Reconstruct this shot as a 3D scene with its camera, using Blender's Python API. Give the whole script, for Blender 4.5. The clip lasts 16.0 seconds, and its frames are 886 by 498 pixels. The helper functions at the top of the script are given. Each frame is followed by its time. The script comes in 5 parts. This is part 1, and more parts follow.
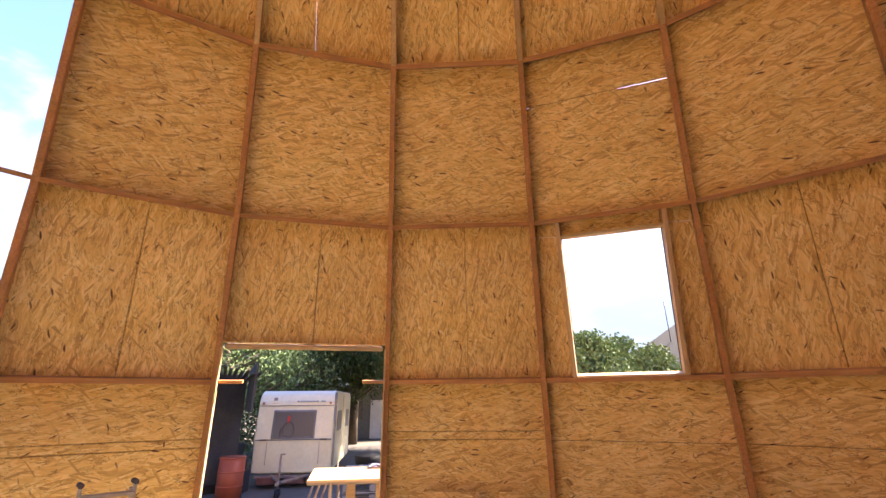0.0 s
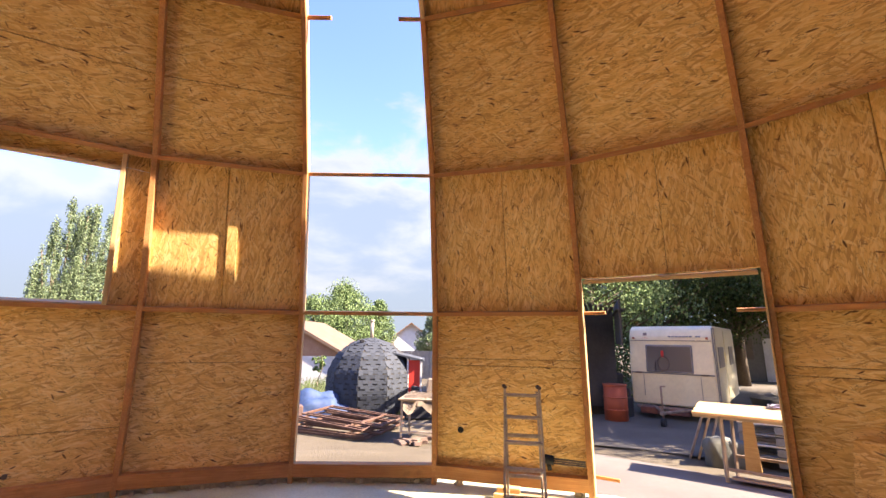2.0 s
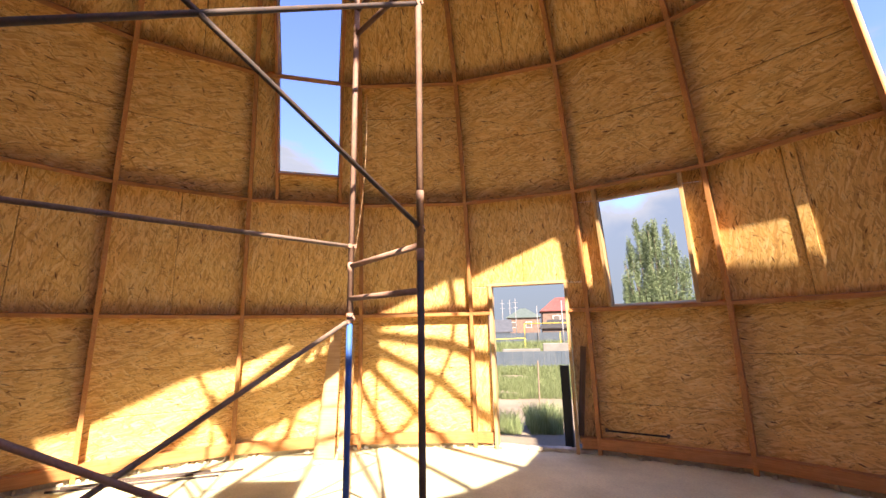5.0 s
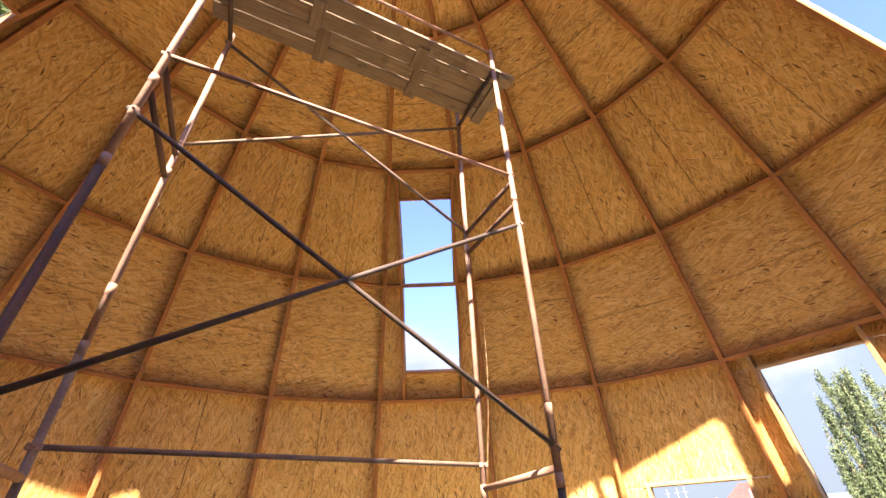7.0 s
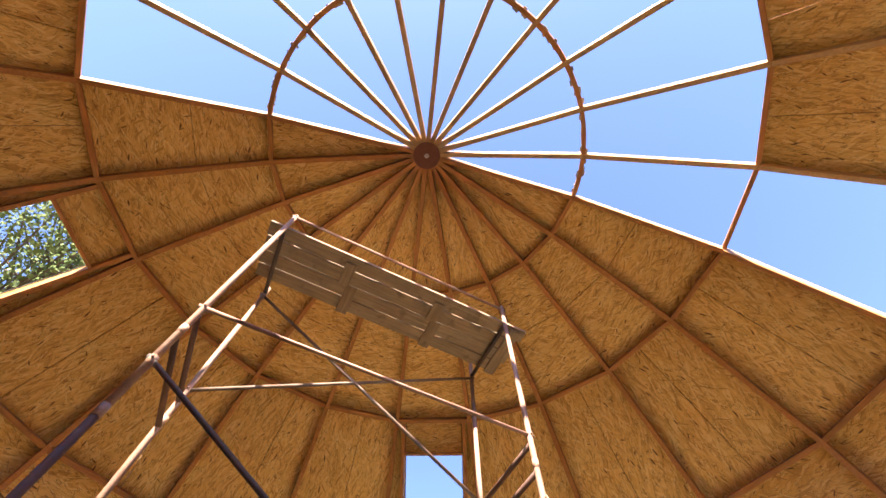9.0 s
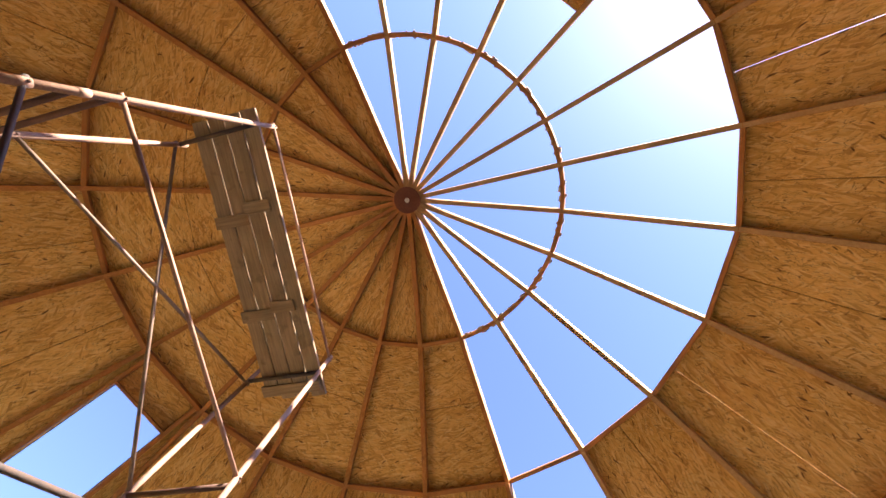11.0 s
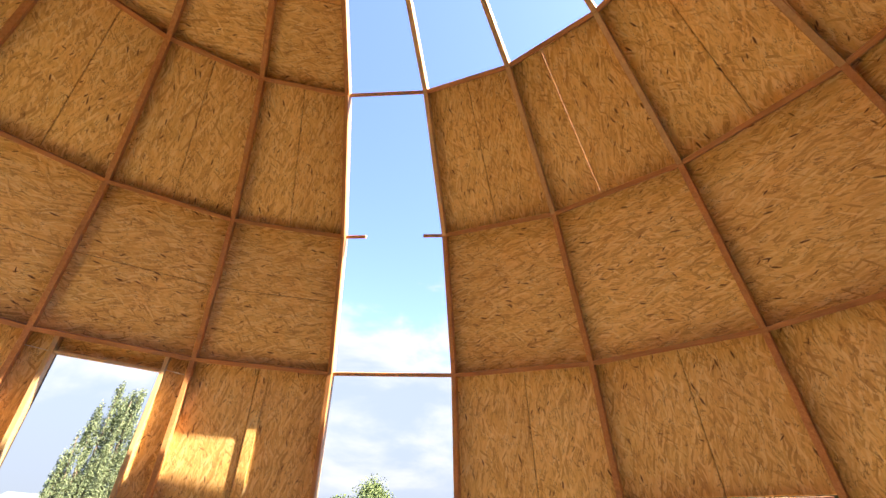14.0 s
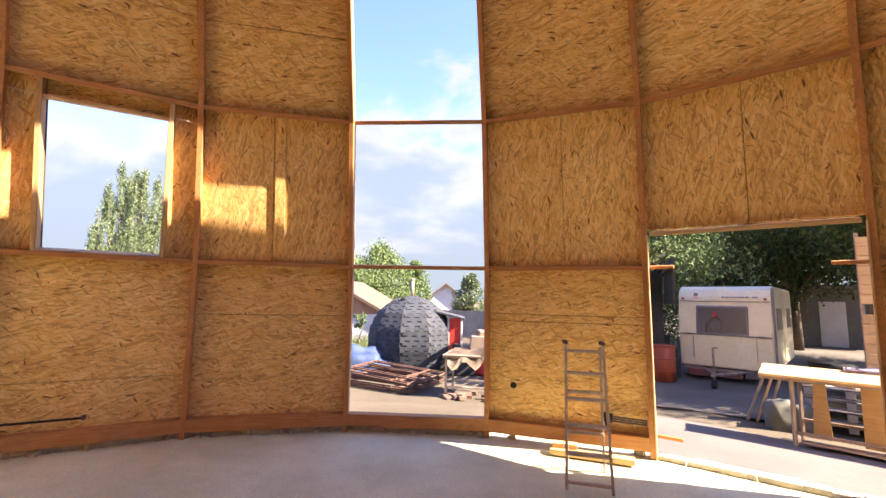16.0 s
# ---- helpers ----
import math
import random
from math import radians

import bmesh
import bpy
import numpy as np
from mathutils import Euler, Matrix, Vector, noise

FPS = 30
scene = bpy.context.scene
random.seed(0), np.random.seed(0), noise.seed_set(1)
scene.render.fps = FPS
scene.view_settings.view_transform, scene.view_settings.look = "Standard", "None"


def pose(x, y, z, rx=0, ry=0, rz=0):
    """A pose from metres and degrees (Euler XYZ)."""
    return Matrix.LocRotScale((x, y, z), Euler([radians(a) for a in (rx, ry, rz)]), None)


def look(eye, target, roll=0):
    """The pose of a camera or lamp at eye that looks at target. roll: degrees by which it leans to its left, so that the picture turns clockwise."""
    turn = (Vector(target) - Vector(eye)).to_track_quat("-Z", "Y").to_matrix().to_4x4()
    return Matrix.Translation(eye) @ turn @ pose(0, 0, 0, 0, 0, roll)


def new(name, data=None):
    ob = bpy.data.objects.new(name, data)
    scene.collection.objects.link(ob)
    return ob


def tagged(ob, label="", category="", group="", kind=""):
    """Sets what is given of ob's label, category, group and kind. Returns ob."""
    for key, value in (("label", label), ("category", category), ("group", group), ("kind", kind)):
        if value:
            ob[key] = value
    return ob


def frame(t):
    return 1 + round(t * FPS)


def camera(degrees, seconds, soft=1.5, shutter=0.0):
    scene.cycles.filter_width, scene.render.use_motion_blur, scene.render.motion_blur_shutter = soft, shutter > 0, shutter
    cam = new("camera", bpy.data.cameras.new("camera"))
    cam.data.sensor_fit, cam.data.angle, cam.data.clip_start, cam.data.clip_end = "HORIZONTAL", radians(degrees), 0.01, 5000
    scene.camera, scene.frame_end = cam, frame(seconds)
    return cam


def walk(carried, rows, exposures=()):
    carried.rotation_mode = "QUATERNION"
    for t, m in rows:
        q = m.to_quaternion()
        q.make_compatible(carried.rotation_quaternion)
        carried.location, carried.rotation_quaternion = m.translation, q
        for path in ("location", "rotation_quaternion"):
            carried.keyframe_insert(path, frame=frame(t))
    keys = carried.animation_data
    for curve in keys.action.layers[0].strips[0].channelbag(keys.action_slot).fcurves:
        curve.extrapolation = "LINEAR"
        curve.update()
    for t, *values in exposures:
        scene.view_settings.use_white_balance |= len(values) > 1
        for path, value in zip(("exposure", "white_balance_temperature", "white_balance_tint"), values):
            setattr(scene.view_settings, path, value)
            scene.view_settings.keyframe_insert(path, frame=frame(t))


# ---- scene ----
cam = camera(92.37, 16.0)
# seconds, x, y, z, yaw, pitch, roll
PATH = [
    (0.0, 0.783, 0.657, 1.622, -46.16, 19.67, 0.48),
    (0.5, 0.746, 0.632, 1.58, -34.23, 15.1, 0.03),
    (1.0, 0.772, 0.628, 1.563, -19.47, 13.22, -0.23),
    (1.5, 0.787, 0.614, 1.547, -7.67, 12.23, -1.38),
    (2.0, 0.8, 0.567, 1.533, -0.66, 11.91, -0.59),
    (2.5, 0.796, 0.47, 1.526, 8.22, 11.63, 0.01),
    (3.0, 0.782, 0.378, 1.516, 19.63, 10.85, 0.58),
    (3.5, 0.812, 0.349, 1.509, 33.71, 10.58, 0.41),
    (4.0, 0.847, 0.326, 1.491, 47.86, 9.9, 0.12),
    (4.5, 0.837, 0.287, 1.483, 58.33, 10.04, 0.47),
    (5.0, 0.832, 0.184, 1.512, 66.64, 11.47, 1.1),
    (5.2, 0.833, 0.142, 1.527, 69.95, 12.93, 0.91),
    (7.3, 0.958, 0.145, 1.7, 84.16, 39.85, 1.45),
    (7.5, 0.956, 0.136, 1.712, 84.37, 43.45, 1.4),
    (8.0, 0.952, 0.118, 1.733, 84.7, 52.34, 1.26),
    (8.5, 0.964, 0.127, 1.749, 85.16, 61.52, 0.54),
    (8.7, 0.973, 0.132, 1.753, 85.03, 63.83, 0.21),
    (10.8, 0.926, 0.054, 1.764, 36.55, 78.25, -5.23),
    (11.0, 0.931, 0.054, 1.767, 29.69, 78.67, -4.87),
    (11.5, 0.952, 0.06, 1.773, 14.87, 76.93, -4.15),
    (12.0, 0.99, 0.084, 1.787, 6.99, 69.99, -4.03),
    (12.5, 1.017, 0.14, 1.78, 4.53, 60.06, -3.86),
    (13.0, 1.044, 0.235, 1.759, 5.16, 51.55, -2.24),
    (13.5, 1.055, 0.334, 1.733, 5.04, 44.64, -1.68),
    (14.0, 1.008, 0.412, 1.703, 4.36, 35.66, -2.27),
    (14.5, 0.879, 0.472, 1.662, 4.48, 28.01, -2.15),
    (15.0, 0.743, 0.516, 1.597, 4.67, 20.14, -1.5),
    (15.5, 0.649, 0.622, 1.515, 3.89, 13.31, -1.17),
    (16.0, 0.583, 0.779, 1.459, 3.62, 6.77, -1.12),
]
walk(cam, [(t, pose(x, y, z, 90 + p, r, w)) for t, x, y, z, w, p, r in PATH], [(0.0, 4.0, 6900, 20), (0.5, 3.35, 7100, 18), (1.0, 3.25, 7100, 18), (1.6, 3.45, 7200, 19), (2.5, 3.6, 7300, 20), (3.5, 3.4, 7300, 20), (5.0, 3.12, 7400, 22), (5.6, 3.25, 7400, 20), (7.3, 3.7, 7300, 20), (8.5, 3.6, 7300, 19), (11.0, 3.4, 7300, 20), (12.0, 3.45, 7400, 20), (13.0, 3.67, 7400, 20), (14.0, 3.72, 7400, 20), (16.0, 3.62, 7400, 21)])

# ---- light ----
SUN_AZ, SUN_EL = -12.0, 42.0          # degrees; x axis = 0, counter-clockwise
world = bpy.data.worlds.new("sky")
scene.world = world
world.use_nodes = True
wn, wl = world.node_tree.nodes, world.node_tree.links
wn.clear()
w_out = wn.new("ShaderNodeOutputWorld")
w_bg = wn.new("ShaderNodeBackground")
w_sky = wn.new("ShaderNodeTexSky")
w_sky.sky_type = "NISHITA"
w_sky.sun_disc = False
w_sky.sun_elevation = radians(SUN_EL)
w_sky.sun_rotation = radians(90 - SUN_AZ)
w_sky.air_density, w_sky.dust_density, w_sky.ozone_density = 0.9, 0.5, 6.0
w_co = wn.new("ShaderNodeTexCoord")
w_map = wn.new("ShaderNodeMapping")
w_map.inputs["Scale"].default_value = (1.0, 1.0, 2.6)
w_map.inputs["Location"].default_value = (0.31, 0.12, 0.0)
w_noise = wn.new("ShaderNodeTexNoise")
w_noise.inputs["Scale"].default_value = 2.3
w_noise.inputs["Detail"].default_value = 9.0
w_noise.inputs["Roughness"].default_value = 0.56
w_noise.inputs["Distortion"].default_value = 0.25
w_sep = wn.new("ShaderNodeSeparateXYZ")
w_low = wn.new("ShaderNodeMapRange")   # clouds thin out towards the zenith
w_low.inputs["From Min"].default_value = 0.0
w_low.inputs["From Max"].default_value = 0.75
w_low.inputs["To Min"].default_value = 0.35
w_low.inputs["To Max"].default_value = -0.24
w_add = wn.new("ShaderNodeMath")
w_add.operation = "ADD"
w_ramp = wn.new("ShaderNodeMapRange")
w_ramp.interpolation_type = "SMOOTHSTEP"
w_ramp.inputs["From Min"].default_value = 0.50
w_ramp.inputs["From Max"].default_value = 0.60
w_ramp.inputs["To Max"].default_value = 0.9
w_mix = wn.new("ShaderNodeMix")
w_mix.data_type = "RGBA"
w_deep = wn.new("ShaderNodeMapRange")  # bright rims, greyer bodies of the clouds
w_deep.interpolation_type = "SMOOTHSTEP"
w_deep.inputs["From Min"].default_value = 0.56
w_deep.inputs["From Max"].default_value = 0.74
w_body = wn.new("ShaderNodeMix")
w_body.data_type = "RGBA"
w_body.inputs["A"].default_value = (1.06, 1.19, 1.25, 1)
w_body.inputs["B"].default_value = (0.65, 0.85, 1.07, 1)
wl.new(w_add.outputs[0], w_deep.inputs["Value"])
wl.new(w_deep.outputs["Result"], w_body.inputs["Factor"])
wl.new(w_body.outputs["Result"], w_mix.inputs["B"])
wl.new(w_co.outputs["Generated"], w_map.inputs["Vector"])
wl.new(w_map.outputs["Vector"], w_noise.inputs["Vector"])
wl.new(w_co.outputs["Generated"], w_sep.inputs[0])
wl.new(w_sep.outputs["Z"], w_low.inputs["Value"])
wl.new(w_noise.outputs["Fac"], w_add.inputs[0])
wl.new(w_low.outputs["Result"], w_add.inputs[1])
wl.new(w_add.outputs[0], w_ramp.inputs["Value"])
wl.new(w_ramp.outputs["Result"], w_mix.inputs["Factor"])
w_hz = wn.new("ShaderNodeMapRange")    # haze near the horizon
w_hz.interpolation_type = "SMOOTHSTEP"
w_hz.inputs["From Min"].default_value = 0.0
w_hz.inputs["From Max"].default_value = 0.36
w_hz.inputs["To Min"].default_value = 0.96
w_hz.inputs["To Max"].default_value = 0.0
w_haze = wn.new("ShaderNodeMix")
w_haze.data_type = "RGBA"
w_haze.inputs["B"].default_value = (0.47, 0.62, 0.88, 1)
wl.new(w_sep.outputs["Z"], w_hz.inputs["Value"])
wl.new(w_hz.outputs["Result"], w_haze.inputs["Factor"])
w_tone = wn.new("ShaderNodeMix")       # deep summer blue
w_tone.data_type, w_tone.blend_type = "RGBA", "MULTIPLY"
w_tone.inputs["Factor"].default_value = 1.0
w_tone.inputs["B"].default_value = (0.71, 0.72, 0.95, 1)
wl.new(w_sky.outputs["Color"], w_tone.inputs["A"])
wl.new(w_tone.outputs["Result"], w_haze.inputs["A"])
wl.new(w_haze.outputs["Result"], w_mix.inputs["A"])
w_dot = wn.new("ShaderNodeVectorMath")   # bright haze around the sun
w_dot.operation = "DOT_PRODUCT"
w_dot.inputs[1].default_value = (math.cos(radians(SUN_EL)) * math.cos(radians(SUN_AZ)), math.cos(radians(SUN_EL)) * math.sin(radians(SUN_AZ)), math.sin(radians(SUN_EL)))
w_pos = wn.new("ShaderNodeMath")
w_pos.operation = "MAXIMUM"
w_pos.inputs[1].default_value = 0.0
w_pow = wn.new("ShaderNodeMath")
w_pow.operation = "POWER"
w_pow.inputs[1].default_value = 13.0
w_glow = wn.new("ShaderNodeMix")
w_glow.data_type, w_glow.blend_type = "RGBA", "ADD"
w_glow.inputs["B"].default_value = (1.0, 0.96, 0.88, 1)
wl.new(w_co.outputs["Generated"], w_dot.inputs[0])
wl.new(w_dot.outputs["Value"], w_pos.inputs[0])
wl.new(w_pos.outputs[0], w_pow.inputs[0])
wl.new(w_pow.outputs[0], w_glow.inputs["Factor"])
wl.new(w_mix.outputs["Result"], w_glow.inputs["A"])
wl.new(w_glow.outputs["Result"], w_bg.inputs["Color"])
wl.new(w_bg.outputs[0], w_out.inputs[0])
w_bg.inputs["Strength"].default_value = 0.072

sun = new("sun", bpy.data.lights.new("sun", "SUN"))
sun.data.energy = 2.7
sun.data.angle = radians(0.6)
sun.data.color = (1.0, 0.93, 0.80)
s_dir = Vector((math.cos(radians(SUN_EL)) * math.cos(radians(SUN_AZ)), math.cos(radians(SUN_EL)) * math.sin(radians(SUN_AZ)), math.sin(radians(SUN_EL))))
sun.matrix_world = look(s_dir * 60, (0, 0, 0))


# ---- materials ----
class Net:
    """A small helper round one node material."""

    def __init__(self, name):
        self.m = bpy.data.materials.new(name)
        self.m.use_nodes = True
        self.t = self.m.node_tree
        self.b = self.t.nodes["Principled BSDF"]

    def n(self, kind, **kw):
        node = self.t.nodes.new("ShaderNode" + kind)
        for k, v in kw.items():
            if k in node.inputs:
                node.inputs[k].default_value = v
            elif k == "op":
                node.operation = v
            elif k == "dtype":
                node.data_type = v
            elif k == "feature":
                node.feature = v
            elif k == "dims":
                node.noise_dimensions = v
        return node

    def l(self, a, b):
        self.t.links.new(a, b)

    def put(self, key, value):
        if isinstance(value, (int, float, tuple)):
            self.b.inputs[key].default_value = value
        else:
            self.l(value, self.b.inputs[key])

    def coord(self, which="Object", scale=(1, 1, 1), rot=0.0, shift=True):
        c = self.n("TexCoord")
        m = self.n("Mapping")
        m.inputs["Scale"].default_value = scale
        m.inputs["Rotation"].default_value = (0, 0, rot)
        src = c.outputs[which]
        if shift:
            o = self.n("ObjectInfo")
            k = self.n("VectorMath", op="SCALE")
            k.inputs[0].default_value = (17.3, 9.1, 5.7)
            self.l(o.outputs["Random"], k.inputs["Scale"])
            a = self.n("VectorMath", op="ADD")
            self.l(src, a.inputs[0])
            self.l(k.outputs[0], a.inputs[1])
            src = a.outputs[0]
        self.l(src, m.inputs["Vector"])
        return m.outputs[0]

    def noise(self, vec, scale, detail=4.0, rough=0.55):
        q = self.n("TexNoise", Scale=scale, Detail=detail, Roughness=rough)
        self.l(vec, q.inputs["Vector"])
        return q.outputs["Fac"]

    def ramp(self, fac, stops):
        q = self.n("ValToRGB")
        e = q.color_ramp.elements
        while len(e) < len(stops):
            e.new(0.5)
        for el, (p, col) in zip(e, stops):
            el.position = p
            el.color = (*col, 1)
        self.l(fac, q.inputs[0])
        return q.outputs[0]

    def mix(self, fac, a, b, blend="MIX"):
        q = self.n("Mix", dtype="RGBA")
        q.blend_type = blend
        for sock, v in (("Factor", fac), ("A", a), ("B", b)):
            if isinstance(v, tuple):
                q.inputs[sock].default_value = (*v, 1)
            elif isinstance(v, (int, float)):
                q.inputs[sock].default_value = v
            else:
                self.l(v, q.inputs[sock])
        return q.outputs["Result"]

    def rng(self, v, a, b, c=0.0, d=1.0):
        q = self.n("MapRange")
        q.inputs["From Min"].default_value, q.inputs["From Max"].default_value = a, b
        q.inputs["To Min"].default_value, q.inputs["To Max"].default_value = c, d
        self.l(v, q.inputs["Value"])
        return q.outputs["Result"]

    def bump(self, h, strength, dist=0.002):
        q = self.n("Bump", Strength=strength, Distance=dist)
        self.l(h, q.inputs["Height"])
        self.l(q.outputs[0], self.b.inputs["Normal"])


def osb_material(name):
    """Pressed strand board: overlapping long flakes, a few dark ones."""
    k = Net(name)
    base = k.coord("UV")
    warp = k.n("TexNoise", Scale=3.2, Detail=2.0)
    k.l(base, warp.inputs["Vector"])
    wv = k.n("VectorMath", op="MULTIPLY_ADD")
    k.l(warp.outputs["Color"], wv.inputs[0])
    wv.inputs[1].default_value = (0.10, 0.10, 0.0)
    k.l(base, wv.inputs[2])
    tones = []
    for rot, sx, sy in ((0.0, 7.5, 62.0), (0.26, 9.0, 72.0), (-0.32, 8.0, 60.0), (0.8, 10.0, 66.0)):
        m = k.n("Mapping")
        m.inputs["Rotation"].default_value = (0, 0, rot)
        m2 = k.n("Mapping")
        m2.inputs["Scale"].default_value = (sx, sy, 1)
        k.l(wv.outputs[0], m.inputs["Vector"])
        k.l(m.outputs[0], m2.inputs["Vector"])
        v = k.n("TexVoronoi", Scale=1.0)
        v.voronoi_dimensions = "2D"
        k.l(m2.outputs[0], v.inputs["Vector"])
        s = k.n("SeparateColor")
        k.l(v.outputs["Color"], s.inputs[0])
        tones.append((s.outputs[0], s.outputs[1], m2.outputs[0]))
    pal = [(0.0, (0.55, 0.315, 0.10)), (0.3, (0.78, 0.482, 0.16)), (0.66, (0.86, 0.565, 0.21)), (1.0, (0.93, 0.69, 0.32))]
    col = k.ramp(tones[0][0], pal)
    for j in (1, 2, 3):
        c2 = k.ramp(tones[j][0], pal)
        pick = k.rng(tones[j][1], 0.52 if j < 3 else 0.88, 0.60 if j < 3 else 0.92)
        col = k.mix(pick, col, c2)
    # few dark flakes in several directions
    for rot, sx, sy, lim in ((0.2, 9, 46, 0.984), (-0.5, 13, 60, 0.988), (1.2, 12, 55, 0.994)):
        m = k.n("Mapping")
        m.inputs["Scale"].default_value = (sx, sy, 1)
        turn = k.n("Mapping")
        turn.inputs["Rotation"].default_value = (0, 0, rot)
        k.l(wv.outputs[0], turn.inputs["Vector"])
        k.l(turn.outputs[0], m.inputs["Vector"])
        v = k.n("TexVoronoi", Scale=1.0)
        v.voronoi_dimensions = "2D"
        k.l(m.outputs[0], v.inputs["Vector"])
        s = k.n("SeparateColor")
        k.l(v.outputs["Color"], s.inputs[0])
        near = k.rng(v.outputs["Distance"], 0.24, 0.40, 1.0, 0.0)
        rare = k.rng(s.outputs[2], lim, lim + 0.005)
        both = k.n("Math", op="MULTIPLY")
        k.l(near, both.inputs[0])
        k.l(rare, both.inputs[1])
        col = k.mix(both.outputs[0], col, (0.13, 0.06, 0.026))
    # thin curved crevices between the strands
    for off, sx, sy in ((3.7, 9.0, 27.0), (8.9, 14.0, 34.0)):
        m = k.n("Mapping")
        m.inputs["Scale"].default_value = (sx, sy, 1)
        m.inputs["Location"].default_value = (off, off * 0.7, 0)
        k.l(wv.outputs[0], m.inputs["Vector"])
        q = k.n("TexNoise", Scale=1.0, Detail=1.0, Distortion=0.7)
        k.l(m.outputs[0], q.inputs["Vector"])
        d = k.n("Math", op="SUBTRACT")
        k.l(q.outputs["Fac"], d.inputs[0])
        d.inputs[1].default_value = 0.5
        d2 = k.n("Math", op="ABSOLUTE")
        k.l(d.outputs[0], d2.inputs[0])
        line = k.rng(d2.outputs[0], 0.004, 0.016, 1.0, 0.0)
        some = k.rng(k.noise(wv.outputs[0], 13.0, 2.0), 0.44, 0.56, 0.0, 0.85)
        both = k.n("Math", op="MULTIPLY")
        k.l(line, both.inputs[0])
        k.l(some, both.inputs[1])
        col = k.mix(both.outputs[0], col, (0.25, 0.125, 0.045))
    fine = k.noise(tones[0][2], 2.4, 3.0)
    col = k.mix(k.rng(fine, 0.42, 0.72, 0.0, 0.30), col, (0.36, 0.195, 0.07))
    big = k.noise(base, 1.1, 3.0)
    tint = k.ramp(big, [(0.3, (0.90, 0.87, 0.84)), (0.7, (1.0, 1.0, 1.0))])
    col = k.mix(1.0, col, tint, "MULTIPLY")
    o = k.n("ObjectInfo")
    sheet = k.ramp(o.outputs["Random"], [(0.0, (0.93, 0.91, 0.89)), (1.0, (1.0, 1.0, 1.0))])
    col = k.mix(1.0, col, sheet, "MULTIPLY")
    k.put("Base Color", col)
    k.put("Roughness", k.rng(tones[1][0], 0, 1, 0.5, 0.72))
    k.put("Specular IOR Level", 0.28)
    k.bump(tones[2][0], 0.4, 0.0025)
    return k.m


def wood_material(name, dark, light, scale=(3, 60, 60), rough=0.62, stain=None):
    """Sawn softwood; the grain runs along x of the object's own mesh."""
    k = Net(name)
    v = k.coord("Object", scale)
    g = k.noise(v, 1.0, 5.0, 0.6)
    col = k.ramp(g, [(0.3, dark), (0.72, light)])
    w = k.noise(k.coord("Object", (2.2, 2.2, 2.2)), 2.0, 4.0)
    col = k.mix(k.rng(w, 0.4, 0.7, 0.0, 0.45), col, tuple(a * 0.72 for a in dark))
    if stain:
        w2 = k.noise(k.coord("Object", (1, 1, 1)), 7.0, 3.0)
        col = k.mix(k.rng(w2, 0.6, 0.72, 0.0, 0.5), col, stain)
    o = k.n("ObjectInfo")
    col = k.mix(1.0, col, k.ramp(o.outputs["Random"], [(0, (0.82, 0.80, 0.78)), (1, (1, 1, 1))]), "MULTIPLY")
    k.put("Base Color", col)
    k.put("Roughness", rough)
    k.put("Specular IOR Level", 0.25)
    k.bump(g, 0.3, 0.0015)
    return k.m


def rough_material(name, a, b, c=None, scale=2.0, rough=0.85, bump=0.4, dist=0.004, fine=60.0, metal=0.0):
    """Two tones in patches, fine grain over them."""
    k = Net(name)
    v = k.coord("Object")
    p = k.noise(v, scale, 6.0, 0.6)
    f = k.noise(v, fine, 3.0, 0.6)
    col = k.ramp(p, [(0.34, a), (0.66, b)])
    col = k.mix(k.rng(f, 0.35, 0.7, 0.0, 0.35), col, c or tuple(x * 0.6 for x in a))
    k.put("Base Color", col)
    k.put("Roughness", rough)
    k.put("Metallic", metal)
    k.put("Specular IOR Level", 0.3)
    k.bump(f, bump, dist)
    return k.m


def leaf_material(name, a, b):
    k = Net(name)
    g = k.n("NewGeometry")
    col = k.ramp(g.outputs["Random Per Island"], [(0.0, a), (1.0, b)])
    k.put("Base Color", col)
    k.put("Roughness", 0.8)
    k.put("Specular IOR Level", 0.08)
    k.put("Transmission Weight", 0.0)
    k.put("Subsurface Weight", 0.0)
    return k.m


OSB = osb_material("strand_board")
PINE = wood_material("stained_pine", (0.40, 0.17, 0.06), (0.60, 0.30, 0.12), stain=(0.22, 0.11, 0.05))
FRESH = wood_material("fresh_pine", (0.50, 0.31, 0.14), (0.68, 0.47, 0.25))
GREYWOOD = wood_material("weathered_board", (0.25, 0.19, 0.135), (0.42, 0.325, 0.235), rough=0.85, stain=(0.10, 0.08, 0.06))
CONCRETE = rough_material("concrete", (0.50, 0.495, 0.315), (0.72, 0.71, 0.475), scale=1.3, rough=0.9, fine=45.0)
RUST = rough_material("rusty_paint", (0.30, 0.175, 0.125), (0.44, 0.29, 0.22), (0.14, 0.075, 0.055), scale=6.0, rough=0.7, fine=90.0)
DARKPIPE = rough_material("dark_pipe", (0.05, 0.048, 0.05), (0.11, 0.085, 0.075), (0.16, 0.09, 0.06), scale=7.0, rough=0.6, fine=80.0)
BROWNPIPE = rough_material("brown_pipe", (0.20, 0.14, 0.105), (0.33, 0.245, 0.19), (0.05, 0.035, 0.03), scale=6.0, rough=0.65, fine=90.0)
BLUEPAINT = rough_material("blue_paint", (0.03, 0.12, 0.42), (0.05, 0.18, 0.55), (0.10, 0.09, 0.10), scale=8.0, rough=0.5, fine=60.0)
